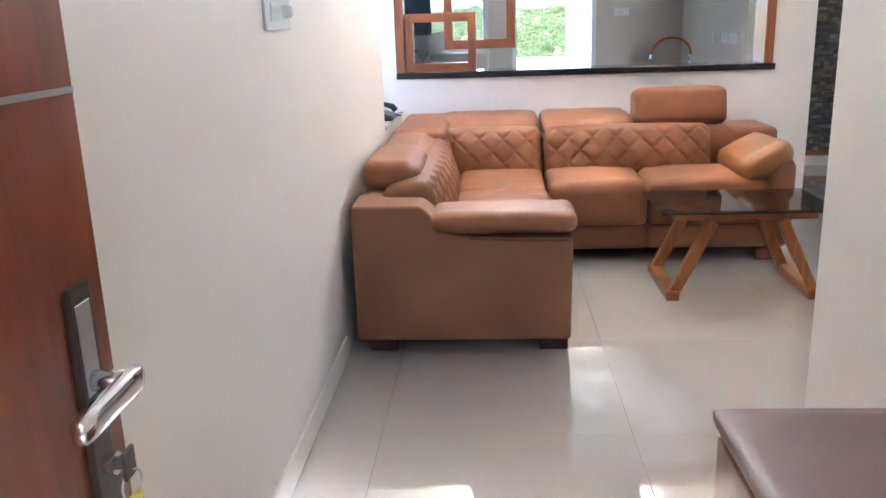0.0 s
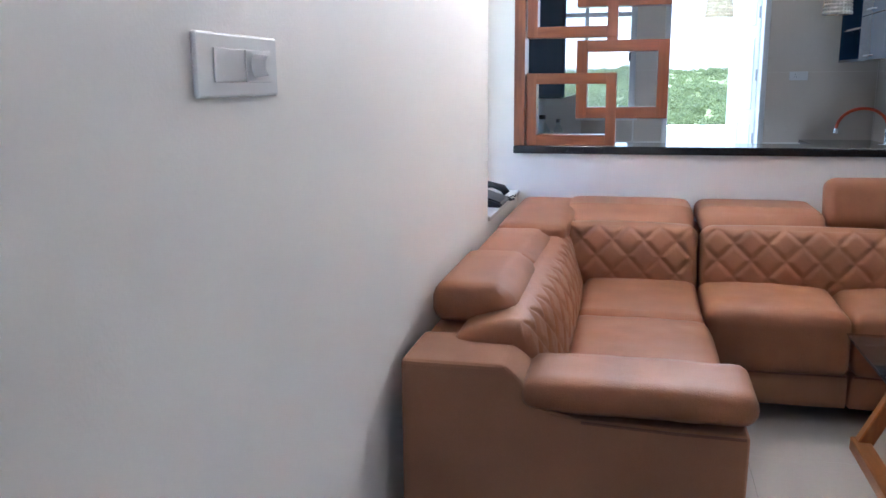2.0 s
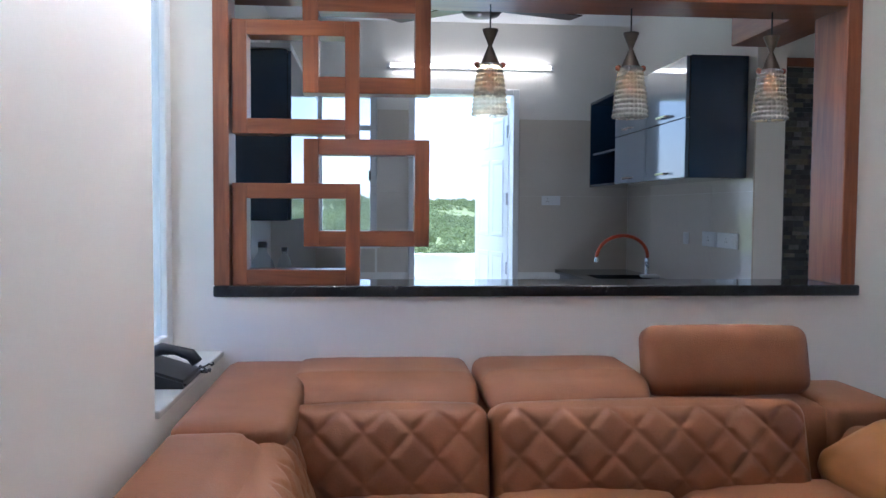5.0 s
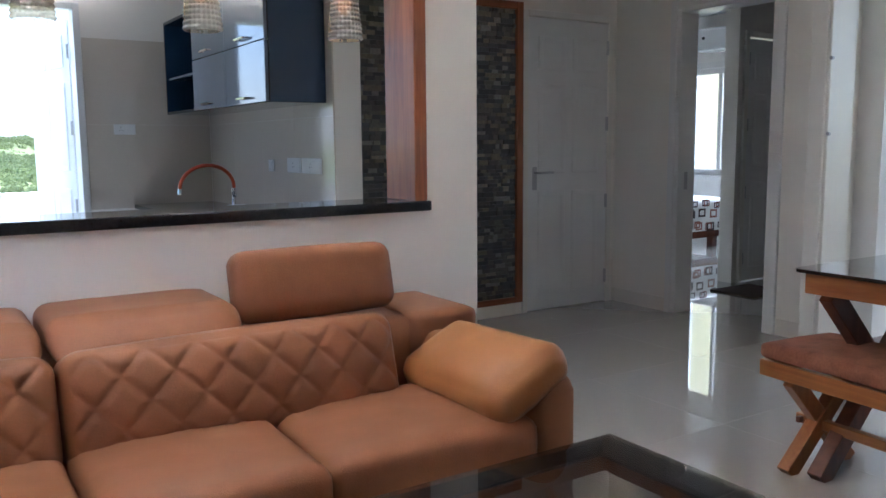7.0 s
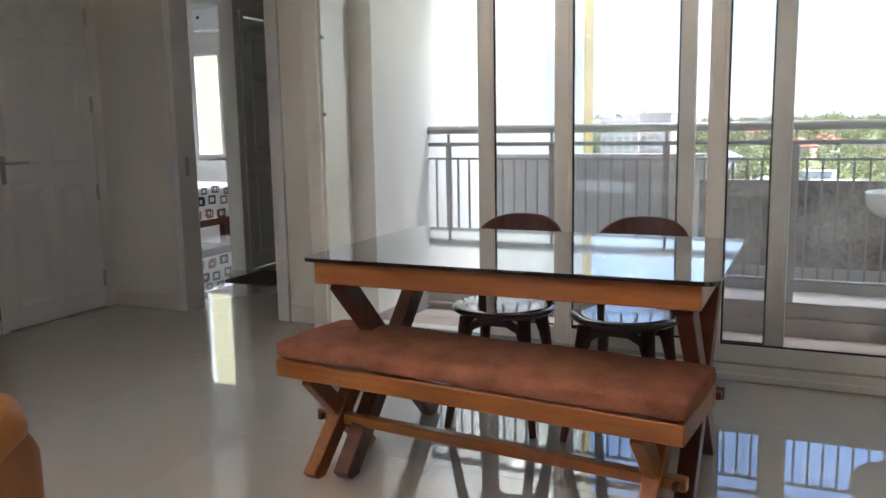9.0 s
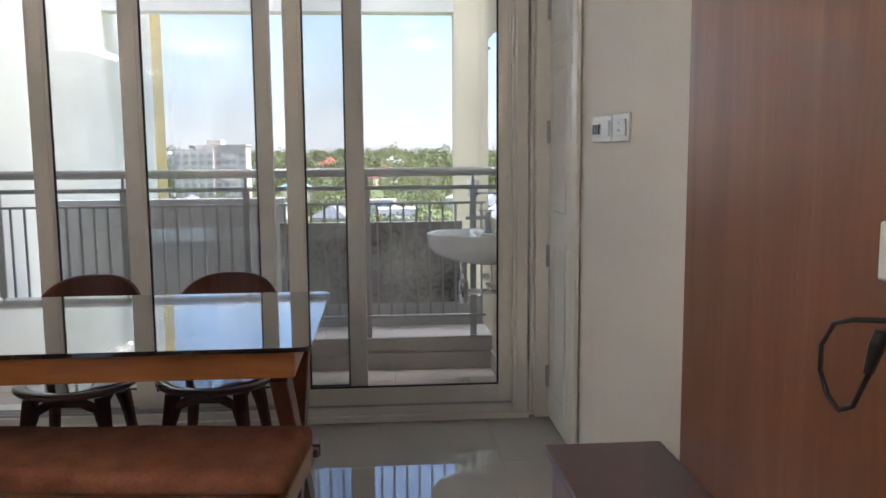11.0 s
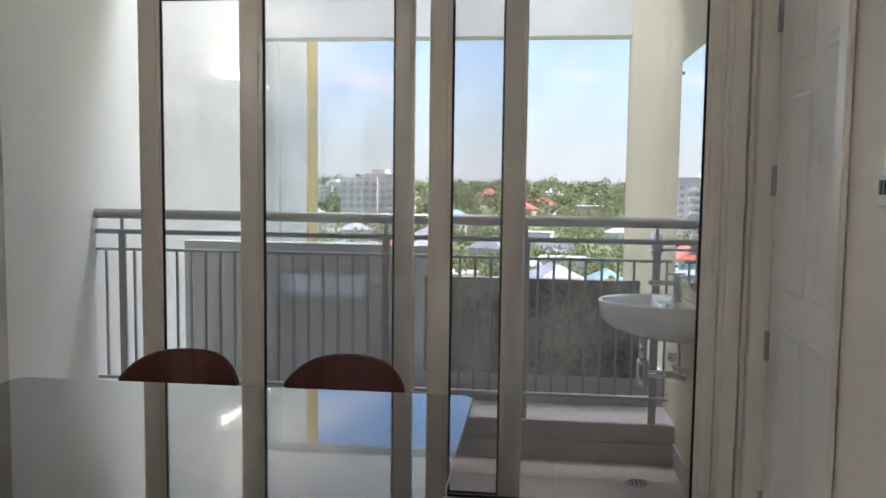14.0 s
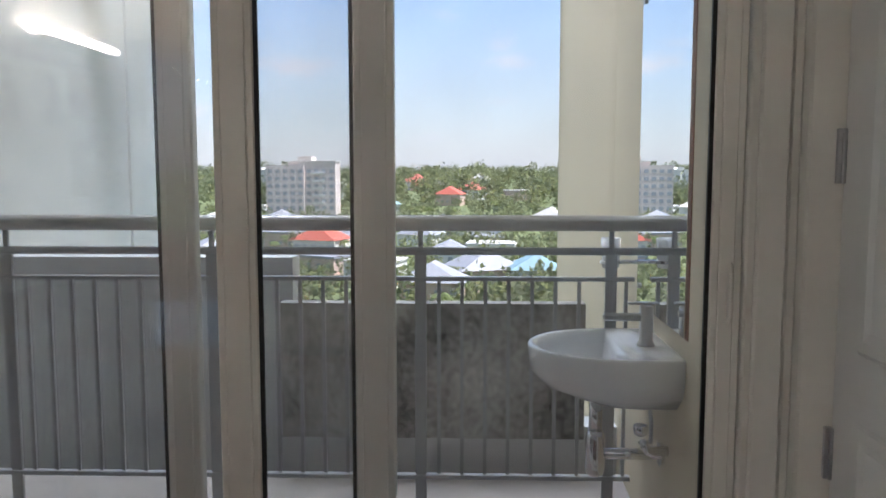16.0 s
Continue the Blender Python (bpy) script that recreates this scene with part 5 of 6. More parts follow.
wall_cabinet()
c = thing("wall_cabinet", -0.67, 7.0, 1.17, "navy gloss wall cabinet over the window-side counter", "cabinet")
part("body", box(-0.855, -0.507, 6.0, 8.1, 1.17, 2.03, bevel=0.002), NAVY, c)
for a, b in ((6.005, 6.70), (6.705, 7.40), (7.405, 8.095)):
    part("door", box(-0.506, -0.488, a, b, 1.175, 2.025, bevel=0.002), NAVY, c)
single("cabinet_cornice", box(-0.855, -0.49, 5.99, 8.1, 2.034, 2.06, bevel=0.002), WHITE, "thin white board on top of the wall cabinet", "board")
plate_x("socket_plate", 1.245, 1.395, 1.27, 1.345, 8.192, -1, ("socket", "switch"), "white socket plate on beige tiles")


def plate_yz(y0, y1, z0, z1, x, kind):
    s = thing("socket_plate", x, (y0 + y1) / 2, z0, "white socket plate on the kitchen tiles", "switch")
    part("plate", box(x - 0.010, x, y0, y1, z0, z1, bevel=0.003), PLASTIC, s)
    q = part("module", box(x - 0.014, x - 0.010, y0 + 0.02, y1 - 0.02, z0 + 0.018, z1 - 0.018, bevel=0.001), PLASTIC, s)
    if kind:
        for dy, dz in ((0, 0.012), (-0.012, -0.008), (0.012, -0.008)):
            part("pin_hole", rod(bmesh.new(), (x - 0.0135, (y0 + y1) / 2 + dy, (z0 + z1) / 2 + dz), (x - 0.0146, (y0 + y1) / 2 + dy, (z0 + z1) / 2 + dz), 0.004, n=8), BLACK, q)


plate_yz(6.90, 6.98, 1.02, 1.095, 1.942, 0)
plate_yz(6.47, 6.67, 1.02, 1.11, 1.942, 1)
plate_yz(6.18, 6.45, 1.02, 1.11, 1.942, 1)

# things on the window-side counter
bt = thing("water_bottle", -0.62, 5.9, 0.765, "large clear plastic bottle of yellow oil", "bottle")
part("bottle", lathe(bmesh.new(), [(0.055, 0), (0.060, 0.01), (0.060, 0.17), (0.050, 0.21), (0.022, 0.25), (0.020, 0.275)], -0.62, 5.9, 0.765, 20), PLASTICCLEAR, bt, smooth=True)
part("cap", lathe(bmesh.new(), [(0.023, 0), (0.023, 0.025), (0.018, 0.028)], -0.62, 5.9, 1.04, 16), BLACK, bt, smooth=True)
part("oil", lathe(bmesh.new(), [(0.052, 0.004), (0.056, 0.012), (0.056, 0.10), (0.054, 0.102)], -0.62, 5.9, 0.765, 20), OIL, bt, smooth=True)
bt = thing("plastic_bottle", -0.53, 6.06, 0.765, "clear plastic water bottle on the counter", "bottle")
part("bottle", lathe(bmesh.new(), [(0.036, 0), (0.040, 0.01), (0.040, 0.16), (0.030, 0.20), (0.014, 0.23), (0.014, 0.25)], -0.53, 6.06, 0.765, 18), PLASTICCLEAR, bt, smooth=True)
part("cap", lathe(bmesh.new(), [(0.016, 0), (0.016, 0.02), (0.012, 0.022)], -0.53, 6.06, 1.012, 14), BLACK, bt, smooth=True)
bm = bmesh.new()
rows = []
for j in range(15):
    z = 1.19 - 0.42 * j / 14
    rows.append([bm.verts.new((-0.70 + 0.012 * math.sin(i * 1.7 + 0.2 * j) + 0.004 * j / 14, 5.80 + 0.010 * i + 0.002 * j * (i - 4) / 8, z)) for i in range(9)])
for q, s in zip(rows, rows[1:]):
    for i in range(8):
        bm.faces.new((q[i], q[i + 1], s[i + 1], s[i]))
bmesh.ops.solidify(bm, geom=list(bm.faces), thickness=0.004)
cl = thing("hanging_cloth", -0.70, 5.84, 0.765, "grey kitchen cloth hanging from a hook", "cloth")
part("cloth", bm, CLOTH, cl, smooth=True)
part("hook", tube(bmesh.new(), [(-0.858, 5.84, 1.20), (-0.75, 5.84, 1.205), (-0.705, 5.84, 1.195)], 0.005, 8), STEEL, cl)

# ceiling fan over the kitchen
fn = thing("ceiling_fan", 0.50, 6.2, 2.25, "dark bronze ceiling fan with three blades", "fan")
part("rod", rod(bmesh.new(), (0.50, 6.2, 2.36), (0.50, 6.2, H), 0.012), BRONZE, fn)
part("motor", lathe(bmesh.new(), [(0.03, 0), (0.09, 0.012), (0.11, 0.035), (0.11, 0.065), (0.06, 0.09), (0.02, 0.11)], 0.50, 6.2, 2.255, 24), BRONZE, fn, smooth=True)
for a in (20, 140, 260):
    bl = bx(bmesh.new(), 0.10, 0.60, -0.062, 0.062, 2.315, 2.321, bevel=0.002)
    bmesh.ops.transform(bl, matrix=Matrix.Translation((0.50, 6.2, 0)) @ pose(0, 0, 0, 0, 0, a), verts=bl.verts)
    part("blade", bl, BRONZE, fn)

# ---- stone clad wall panel ----
sp = thing("stone_panel", 2.83, YD, 0.09, "dark split-stone mosaic wall panel in a red-brown wooden frame", "wall panel")
part("backing", box(2.125, 3.458, YD - 0.006, YD, 0.13, 2.064), BLACK, sp)
part("frame_side", box(3.458, 3.512, YD - 0.04, YD, 0.09, 2.115, bevel=0.003), WOODZ, sp)
part("frame_side", box(2.115, 2.125, YD - 0.04, YD, 0.09, 2.115, bevel=0.003), WOODZ, sp)
part("frame_head", box(2.125, 3.458, YD - 0.04, YD, 2.064, 2.115, bevel=0.003), WOODX, sp)
part("frame_foot", box(2.125, 3.458, YD - 0.04, YD, 0.09, 0.13, bevel=0.003), WOODX, sp)
rng = random.Random(7)
meshes = [solid("stone", box(-0.5, 0.5, -1, 0, -0.5, 0.5), STONE) for i in range(1)]
rest = bmesh.new()
z, count = 0.132, 0
while z < 2.055:
    h = min(rng.choice((0.022, 0.028, 0.034)), 2.062 - z)
    x = 2.127
    while x < 3.45:
        w = min(rng.uniform(0.028, 0.085), 3.456 - x)
        d = rng.uniform(0.010, 0.024)
        if x > 3.12 and 0.35 < z < 1.75 and count < 300 and rng.random() < 0.75:
            o = new("stone", meshes[0])
            o.parent = sp
            o.matrix_basis = Matrix.Translation((x + w / 2 - 2.83, -0.006, z + h / 2 - 0.09)) @ Matrix.Diagonal((w - 0.0012, d, h - 0.0012, 1))
            count += 1
        else:
            v = [rest.verts.new(p) for p in ((x + 0.0006, YD - 0.006, z + 0.0006), (x + w - 0.0006, YD - 0.006, z + 0.0006), (x + w - 0.0006, YD - 0.006, z + h - 0.0006), (x + 0.0006, YD - 0.006, z + h - 0.0006), (x + 0.0006, YD - 0.006 - d, z + 0.0006), (x + w - 0.0006, YD - 0.006 - d, z + 0.0006), (x + w - 0.0006, YD - 0.006 - d, z + h - 0.0006), (x + 0.0006, YD - 0.006 - d, z + h - 0.0006))]
            for f in ((4, 5, 6, 7), (0, 4, 7, 3), (5, 1, 2, 6), (7, 6, 2, 3), (0, 1, 5, 4)):
                rest.faces.new([v[k] for k in f])
        x += w
    z += h
tagged(part("stone_cladding", rest, STONE_REST, sp), kind="stuff")


# ---- balcony ----
rl = thing("balcony_railing", 5.29, 3.0, 0.14, "grey painted steel balcony railing with round handrail", "railing")
part("handrail", rod(bmesh.new(), (5.29, YB0, 1.118), (5.29, YB1, 1.118), 0.026, n=16), RAILTOP, rl, "worn steel round handrail", smooth=True)
part("rail", rod(bmesh.new(), (5.29, YB0, 1.026), (5.29, YB1, 1.026), 0.013, n=10), GREYRAIL, rl, smooth=True)
part("rail", box(5.278, 5.302, YB0 + 0.035, YB1, 0.928, 0.942, bevel=0.002), GREYRAIL, rl)
part("rail", box(5.278, 5.302, YB0 + 0.035, YB1, 0.255, 0.271, bevel=0.002), GREYRAIL, rl)
for y in (1.63, 2.254, 2.946, 3.636, 4.33):
    part("post", boxes((5.282, 5.298, y - 0.019, y + 0.019, 0.14, 1.03), (5.283, 5.297, y - 0.008, y + 0.008, 1.03, 1.10), bevel=0.002), GREYRAIL, rl)
me_ = solid("baluster", box(-0.006, 0.006, -0.006, 0.006, 0, 0.66), GREYRAIL)
y = 1.58
while y < 4.44:
    if min(abs(y - p) for p in (1.63, 2.254, 2.946, 3.636, 4.33)) > 0.03:
        o = new("baluster", me_)
        o.parent = rl
        o.matrix_basis = pose(0, y - 3.0, 0.27 - 0.14)
    y += 0.0767

_bt = solid("balcony_tile", box(0.001, 0.296, 0.001, 0.586, -0.062, -0.05, bevel=0.0015), BALTILE)
for i in range(3):
    for j in range(5):
        o = new("balcony_tile", _bt)
        o.parent = bpy.data.objects["balcony_screed"]
        o.matrix_basis = pose(4.40 + 0.297 * i, 1.52 + 0.588 * j, 0)
tagged(part("balcony_skirting", boxes((4.42, 5.255, YB0, YB0 + 0.012, -0.05, 0.06), (5.240, 5.255, YB0 + 0.012, YB1, -0.05, 0.05), (4.42, 5.240, YB1 - 0.012, YB1, -0.05, 0.06), bevel=0.002), KERBSTONE), "grey-brown skirting round the balcony floor", "baseboard", kind="structure")
dr = thing("floor_drain", 4.98, 1.72, -0.05, "round steel floor drain", "drain")
part("rim", lathe(bmesh.new(), [(0.055, 0), (0.055, 0.003), (0.045, 0.004), (0.044, 0.002)], 4.98, 1.72, -0.05, 20), STEEL, dr)
part("grate", boxes(*[(4.98 - 0.035, 4.98 + 0.035, 1.69 + 0.018 * k, 1.696 + 0.018 * k, -0.048, -0.045) for k in range(4)]), BLACK, dr)


def wash_basin():
    s = thing("wash_basin", 4.98, 1.60, 0.66, "white wall-hung ceramic wash basin with a flat tap deck", "wash basin")
    cx, yw = 4.985, YB0
    outline = []
    for i in range(33):
        a = math.pi * i / 32
        outline.append((cx + 0.225 * math.cos(a), yw + 0.14 + 0.262 * math.sin(a)))
    outline = [(cx + 0.225, yw)] + outline + [(cx - 0.225, yw)]
    bm = bmesh.new()

    def ring(scale, z, shift=0.0):
        return [bm.verts.new((cx + (x - cx) * scale, yw + (y - yw) * scale + shift, z)) for x, y in outline]
    levels = [ring(0.30, 0.655, 0.0), ring(0.62, 0.675), ring(0.90, 0.72), ring(0.985, 0.76), ring(1.0, 0.825), ring(0.995, 0.832), ring(0.985, 0.834)]
    n = len(outline)
    for q, t in zip(levels, levels[1:]):
        for k in range(n):
            bm.faces.new((q[k], q[(k + 1) % n], t[(k + 1) % n], t[k]))
    bm.faces.new(levels[0][::-1])
    # bowl: inner half-round opening in front of the deck
    inner = [(cx + 0.200 * math.cos(math.pi * i / 32), yw + 0.145 + 0.238 * math.sin(math.pi * i / 32)) for i in range(33)]
    inner = [(cx + 0.200, yw + 0.142)] + inner + [(cx - 0.200, yw + 0.142)]
    top = levels[-1]
    rim = [bm.verts.new((x, y, 0.832)) for x, y in inner]
    for k in range(n - 1):
        bm.faces.new((top[k], top[k + 1], rim[k + 1], rim[k]))
    bm.faces.new((top[n - 1], top[0], rim[0], rim[n - 1]))
    prev = rim
    mx, my = cx, yw + 0.24
    for sc, z in ((0.97, 0.80), (0.85, 0.745), (0.55, 0.715), (0.15, 0.705)):
        cur = [bm.verts.new((mx + (x - mx) * sc, my + (y - my) * sc, z)) for x, y in inner]
        for k in range(n):
            bm.faces.new((prev[k], prev[(k + 1) % n], cur[(k + 1) % n], cur[k]))
        prev = cur
    bm.faces.new(prev)
    bmesh.ops.recalc_face_normals(bm, faces=bm.faces)
    part("bowl", bm, CERAMIC, s, smooth=True)
    tap = part("tap", lathe(bmesh.new(), [(0.026, 0), (0.026, 0.006), (0.020, 0.012), (0.020, 0.115), (0.016, 0.118)], cx - 0.03, yw + 0.065, 0.833, 16), STEEL, s, "brushed steel pillar tap", smooth=True)
    part("spout", box(cx - 0.042, cx - 0.018, yw + 0.07, yw + 0.19, 0.905, 0.927, bevel=0.005), STEEL, tap)
    part("lever", box(cx - 0.040, cx - 0.020, yw + 0.03, yw + 0.12, 0.953, 0.960, bevel=0.002), STEEL, tap)
    trap = part("bottle_trap", tube(bmesh.new(), [(cx, yw + 0.20, 0.665), (cx, yw + 0.20, 0.56)], 0.020, 12), CHROME, s, "chrome bottle trap", smooth=True)
    part("cup", lathe(bmesh.new(), [(0.012, 0), (0.026, 0.01), (0.030, 0.03), (0.030, 0.12), (0.022, 0.14)], cx, yw + 0.20, 0.43, 16), CHROME, trap, smooth=True)
    part("waste_pipe", tube(bmesh.new(), [(cx, yw + 0.20, 0.50), (cx, yw + 0.10, 0.50), (cx, yw + 0.002, 0.50)], 0.017, 12), CHROME, trap, smooth=True)
    part("flange", rod(bmesh.new(), (cx, yw + 0.001, 0.50), (cx, yw + 0.012, 0.50), 0.036, n=20), CHROME, trap)
    valve = part("angle_valve", tube(bmesh.new(), [(cx - 0.06, yw + 0.001, 0.53), (cx - 0.06, yw + 0.06, 0.53), (cx - 0.06, yw + 0.075, 0.56)], 0.014, 10), CHROME, s, "chrome angle valve", smooth=True)
    part("knob", lathe(bmesh.new(), [(0.012, 0), (0.020, 0.008), (0.022, 0.03), (0.014, 0.036)], cx - 0.06, yw + 0.08, 0.575, 12), CHROME, valve, smooth=True)
    part("supply_hose", tube(bmesh.new(), [(cx - 0.055, yw + 0.05, 0.55), (cx - 0.04, yw + 0.045, 0.60), (cx - 0.03, yw + 0.05, 0.66)], 0.006, 8), STEEL, valve, smooth=True)


wash_basin()
bpy.data.objects["wash_basin"].matrix_basis = Matrix.Translation((4.98, 1.60, 0.615))
mi = thing("wall_mirror", 5.03, YB0, 0.86, "tall frameless mirror fixed to the balcony wall with steel studs", "mirror")
part("glass", box(4.76, 5.37, YB0 + 0.003, YB0 + 0.008, 0.85, 1.885), MIRROR, mi, "mirror glass")
part("backing", box(4.745, 5.375, YB0, YB0 + 0.003, 0.845, 1.89), WOODZ, mi, "wooden mirror backing board")
for x in (4.80, 5.33):
    for z in (0.91, 1.83):
        part("stud", rod(bmesh.new(), (x, YB0 + 0.008, z), (x, YB0 + 0.014, z), 0.009, n=12), STEEL, mi)
th = thing("tumbler_holder", 5.30, 1.60, 0.97, "frosted glass tumbler in a steel wall holder", "tumbler holder")
part("arm", tube(bmesh.new(), [(5.36, YB0 + 0.001, 0.985), (5.36, YB0 + 0.05, 0.985), (5.36, YB0 + 0.065, 0.985)], 0.008, 8), CHROME, th)
part("ring", lathe(bmesh.new(), [(0.036, 0), (0.036, 0.01), (0.032, 0.01)], 5.36, YB0 + 0.10, 0.98, 18), CHROME, th)
part("tumbler", lathe(bmesh.new(), [(0.028, 0), (0.033, 0.10), (0.030, 0.10), (0.026, 0.006)], 5.36, YB0 + 0.10, 0.965, 18), CERAMIC, th, "frosted white tumbler", smooth=True)

# ---- bedroom seen through the doorway ----
tagged(part("wall_bedroom_east", boxes((8.2, 8.35, 4.75, 7.70, 0, H), (8.2, 8.35, 7.70, 8.98, 0, 0.78), (8.2, 8.35, 7.70, 8.98, 2.06, H), (8.2, 8.35, 8.98, 11.2, 0, H)), WALL), "cream painted bedroom wall", "wall", kind="structure")
tagged(part("wall_bedroom_north", boxes((XG + 0.15, 8.2, 11.05, 11.2, 0, H)), WALL), "cream painted bedroom wall", "wall", kind="structure")
tagged(part("wall_bathroom", boxes((5.74, 5.80, 6.36, 6.50, 0, H), (5.80, 6.58, 6.36, 6.50, 2.06, H), (6.58, 8.2, 6.36, 6.50, 0, H)), WALL), "cream painted wall with the bathroom door", "wall", kind="structure")
tagged(part("wall_passage_south", boxes((XG + 0.15, 8.2, 4.75, 4.90, 0, H)), WALL), "cream painted passage wall", "wall", kind="structure")
tagged(part("wall_bedroom_west", boxes((XG, XG + 0.15, YD + 0.15, 11.2, 0, H)), WALL), "cream painted bedroom wall", "wall", kind="structure")
casing_y("door_frame_6", 5.86, 6.53, 6.36, 2.03, -1, 0.05, 0.13)
d6 = panel_door("door_6", 5.865, 6.525, 6.36, 2.02, -1, "white bathroom door standing slightly ajar", None, 5.868)
single("door_mat", box(5.30, 5.78, 5.80, 6.22, 0, 0.012, bevel=0.003), MATBROWN, "dark brown door mat before the bathroom", "door mat")
w7 = thing("window_4", 8.27, 8.34, 0.78, "cream framed bedroom window facing a yellow facade", "window", kind="structure")
part("window_frame", boxes((8.22, 8.28, 7.70, 7.77, 0.78, 2.06), (8.22, 8.28, 8.90, 8.98, 0.78, 2.06), (8.22, 8.28, 7.77, 8.90, 0.78, 0.85), (8.22, 8.28, 7.77, 8.90, 1.99, 2.06), (8.22, 8.28, 8.50, 8.56, 0.85, 1.99), bevel=0.004), UPVC, w7)
part("architrave", boxes((8.185, 8.199, 8.98, 9.05, 0.70, 2.13), (8.185, 8.199, 7.64, 8.98, 2.06, 2.13), (8.165, 8.199, 7.62, 8.98, 0.72, 0.78)), UPVC, w7)
for a, b in ((7.77, 8.50), (8.56, 8.90)):
    part("pane", box(8.247, 8.253, a, b, 0.85, 1.99), CLEAR, w7).visible_shadow = False
tagged(part("neighbour_wall", boxes((13.0, 13.3, 8.5, 24.0, -26, 4)), YELLOWPALE), "pale yellow neighbouring facade close to the bedroom window", "facade", kind="structure")
bd = thing("bed", 7.0, 8.6, 0, "bed with a white spread of brown rounded squares", "bed")
part("bed_frame", boxes((6.27, 7.66, 8.02, 9.85, 0.12, 0.22), bevel=0.005), DARKTEAK, bd)
for x, y in ((6.30, 8.04), (7.56, 8.04), (6.30, 9.74), (7.56, 9.74)):
    part("leg", box(x, x + 0.08, y, y + 0.08, 0, 0.12, bevel=0.003), DARKTEAK, bd)
spread = part("bedspread", soft(bmesh.new(), (6.24, 7.97, 0.19), (7.70, 9.88, 0.57), 0.04, (12, 12, 6), (0, 0, 0.01)), SPREAD, bd, "white bedspread", smooth=True)
rng = random.Random(3)
for i in range(52):
    on_front = i < 34
    u, v, s, dark = 0.08 + 1.30 * ((i * 0.618) % 1.0), (0.03, 0.16, 0.27)[i % 3] + rng.uniform(-0.02, 0.02), rng.uniform(0.035, 0.06), rng.random()
    x = 6.24 + u
    z = 0.23 + v
    pts = [(-1, -1), (1, -1), (1, 1), (-1, 1)]
    bm = bmesh.new()
    if on_front:
        o_ = [bm.verts.new((x + s * a, 7.9665, z + s * 0.8 * b)) for a, b in pts]
        i_ = [bm.verts.new((x + s * 0.6 * a, 7.9665, z + s * 0.45 * b)) for a, b in pts]
    else:
        yy = 8.05 + rng.uniform(0, 1.6)
        o_ = [bm.verts.new((x + s * a, yy + s * b, 0.583)) for a, b in pts]
        i_ = [bm.verts.new((x + s * 0.6 * a, yy + s * 0.6 * b, 0.583)) for a, b in pts]
    for k in range(4):
        bm.faces.new((o_[k], o_[(k + 1) % 4], i_[(k + 1) % 4], i_[k]))
    part("printed_square", bm, PRINTDARK if dark < 0.6 else PRINTRED, spread)
ac = thing("air_conditioner", 8.1, 8.32, 2.24, "white split air conditioner high on the bedroom wall", "air conditioner")
part("body", box(8.0, 8.198, 7.92, 8.72, 2.24, 2.51, bevel=0.03, seg=3), PLASTIC, ac)
part("flap", box(7.994, 8.003, 7.97, 8.67, 2.262, 2.30, bevel=0.001), PLASTIC, ac)
part("display", box(7.996, 8.0, 8.60, 8.64, 2.38, 2.41), BLACK, ac)

# ---- floor tiles ----
_ft = solid("floor_tile", box(0.0004, 0.7996, 0.0004, 0.7996, -0.012, 0.0, bevel=0.0005), TILE)
for i in range(-1, 12):
    for j in range(-4, 14):
        x, y = -0.40 + 0.8 * i, 0.10 + 0.8 * j
        inside = (x + 0.8 > -1.0 and x < 4.42 and y < 9.0) or (4.0 <= x < 8.2 and y + 0.8 > 4.75 and y < 11.0)
        if x < 4.42 and x + 0.8 > 4.42 and y < 4.75:
            o = new("floor_tile", solid("floor_tile", box(x + 0.0007 - x, 4.44 - x, 0.0007, 0.7993, -0.012, 0.0, bevel=0.0008), TILE))
        elif inside:
            o = new("floor_tile", _ft)
        else:
            continue
        o.parent = floor
        o.matrix_basis = pose(x, y, 0)


# ---- the town and woods outside ----
def height(x, y):
    """Lie of the land: a valley under the flats that rises to wooded ridges."""
    d = math.hypot(x, y)
    north = max(0.0, min(1.0, (y - 150) / 450)) * max(0.0, 1 - abs(x) / (abs(y) + 80))
    return -25 + 10.0 * max(0.0, min(1.0, (d - 250) / 600)) + 24.0 * north + 1.2 * noise.noise(Vector((x / 60, y / 60, 0))) + 5.0 * min(1.0, d / 500) * (noise.noise(Vector((x / 150, y / 150, 3.0))) + 0.8 * noise.noise(Vector((x / 22, y / 40, 5.0))))


bm = bmesh.new()
radii = [12, 25, 45, 70, 100, 140, 190, 250, 320, 400, 500, 620, 780, 1000, 1500, 2500, 4500]
prev = None
for r in radii:
    ring = [bm.verts.new((r * math.cos(2 * math.pi * k / 72), r * math.sin(2 * math.pi * k / 72), height(r * math.cos(2 * math.pi * k / 72), r * math.sin(2 * math.pi * k / 72)))) for k in range(72)]
    if prev:
        for k in range(72):
            bm.faces.new((prev[k], prev[(k + 1) % 72], ring[(k + 1) % 72], ring[k]))
    else:
        bm.faces.new(ring[::-1])
    prev = ring
bmesh.ops.recalc_face_normals(bm, faces=bm.faces)
tagged(part("ground", bm, GRASS, None, "", True), "green and earthy ground falling away below the flats", "ground", kind="structure")


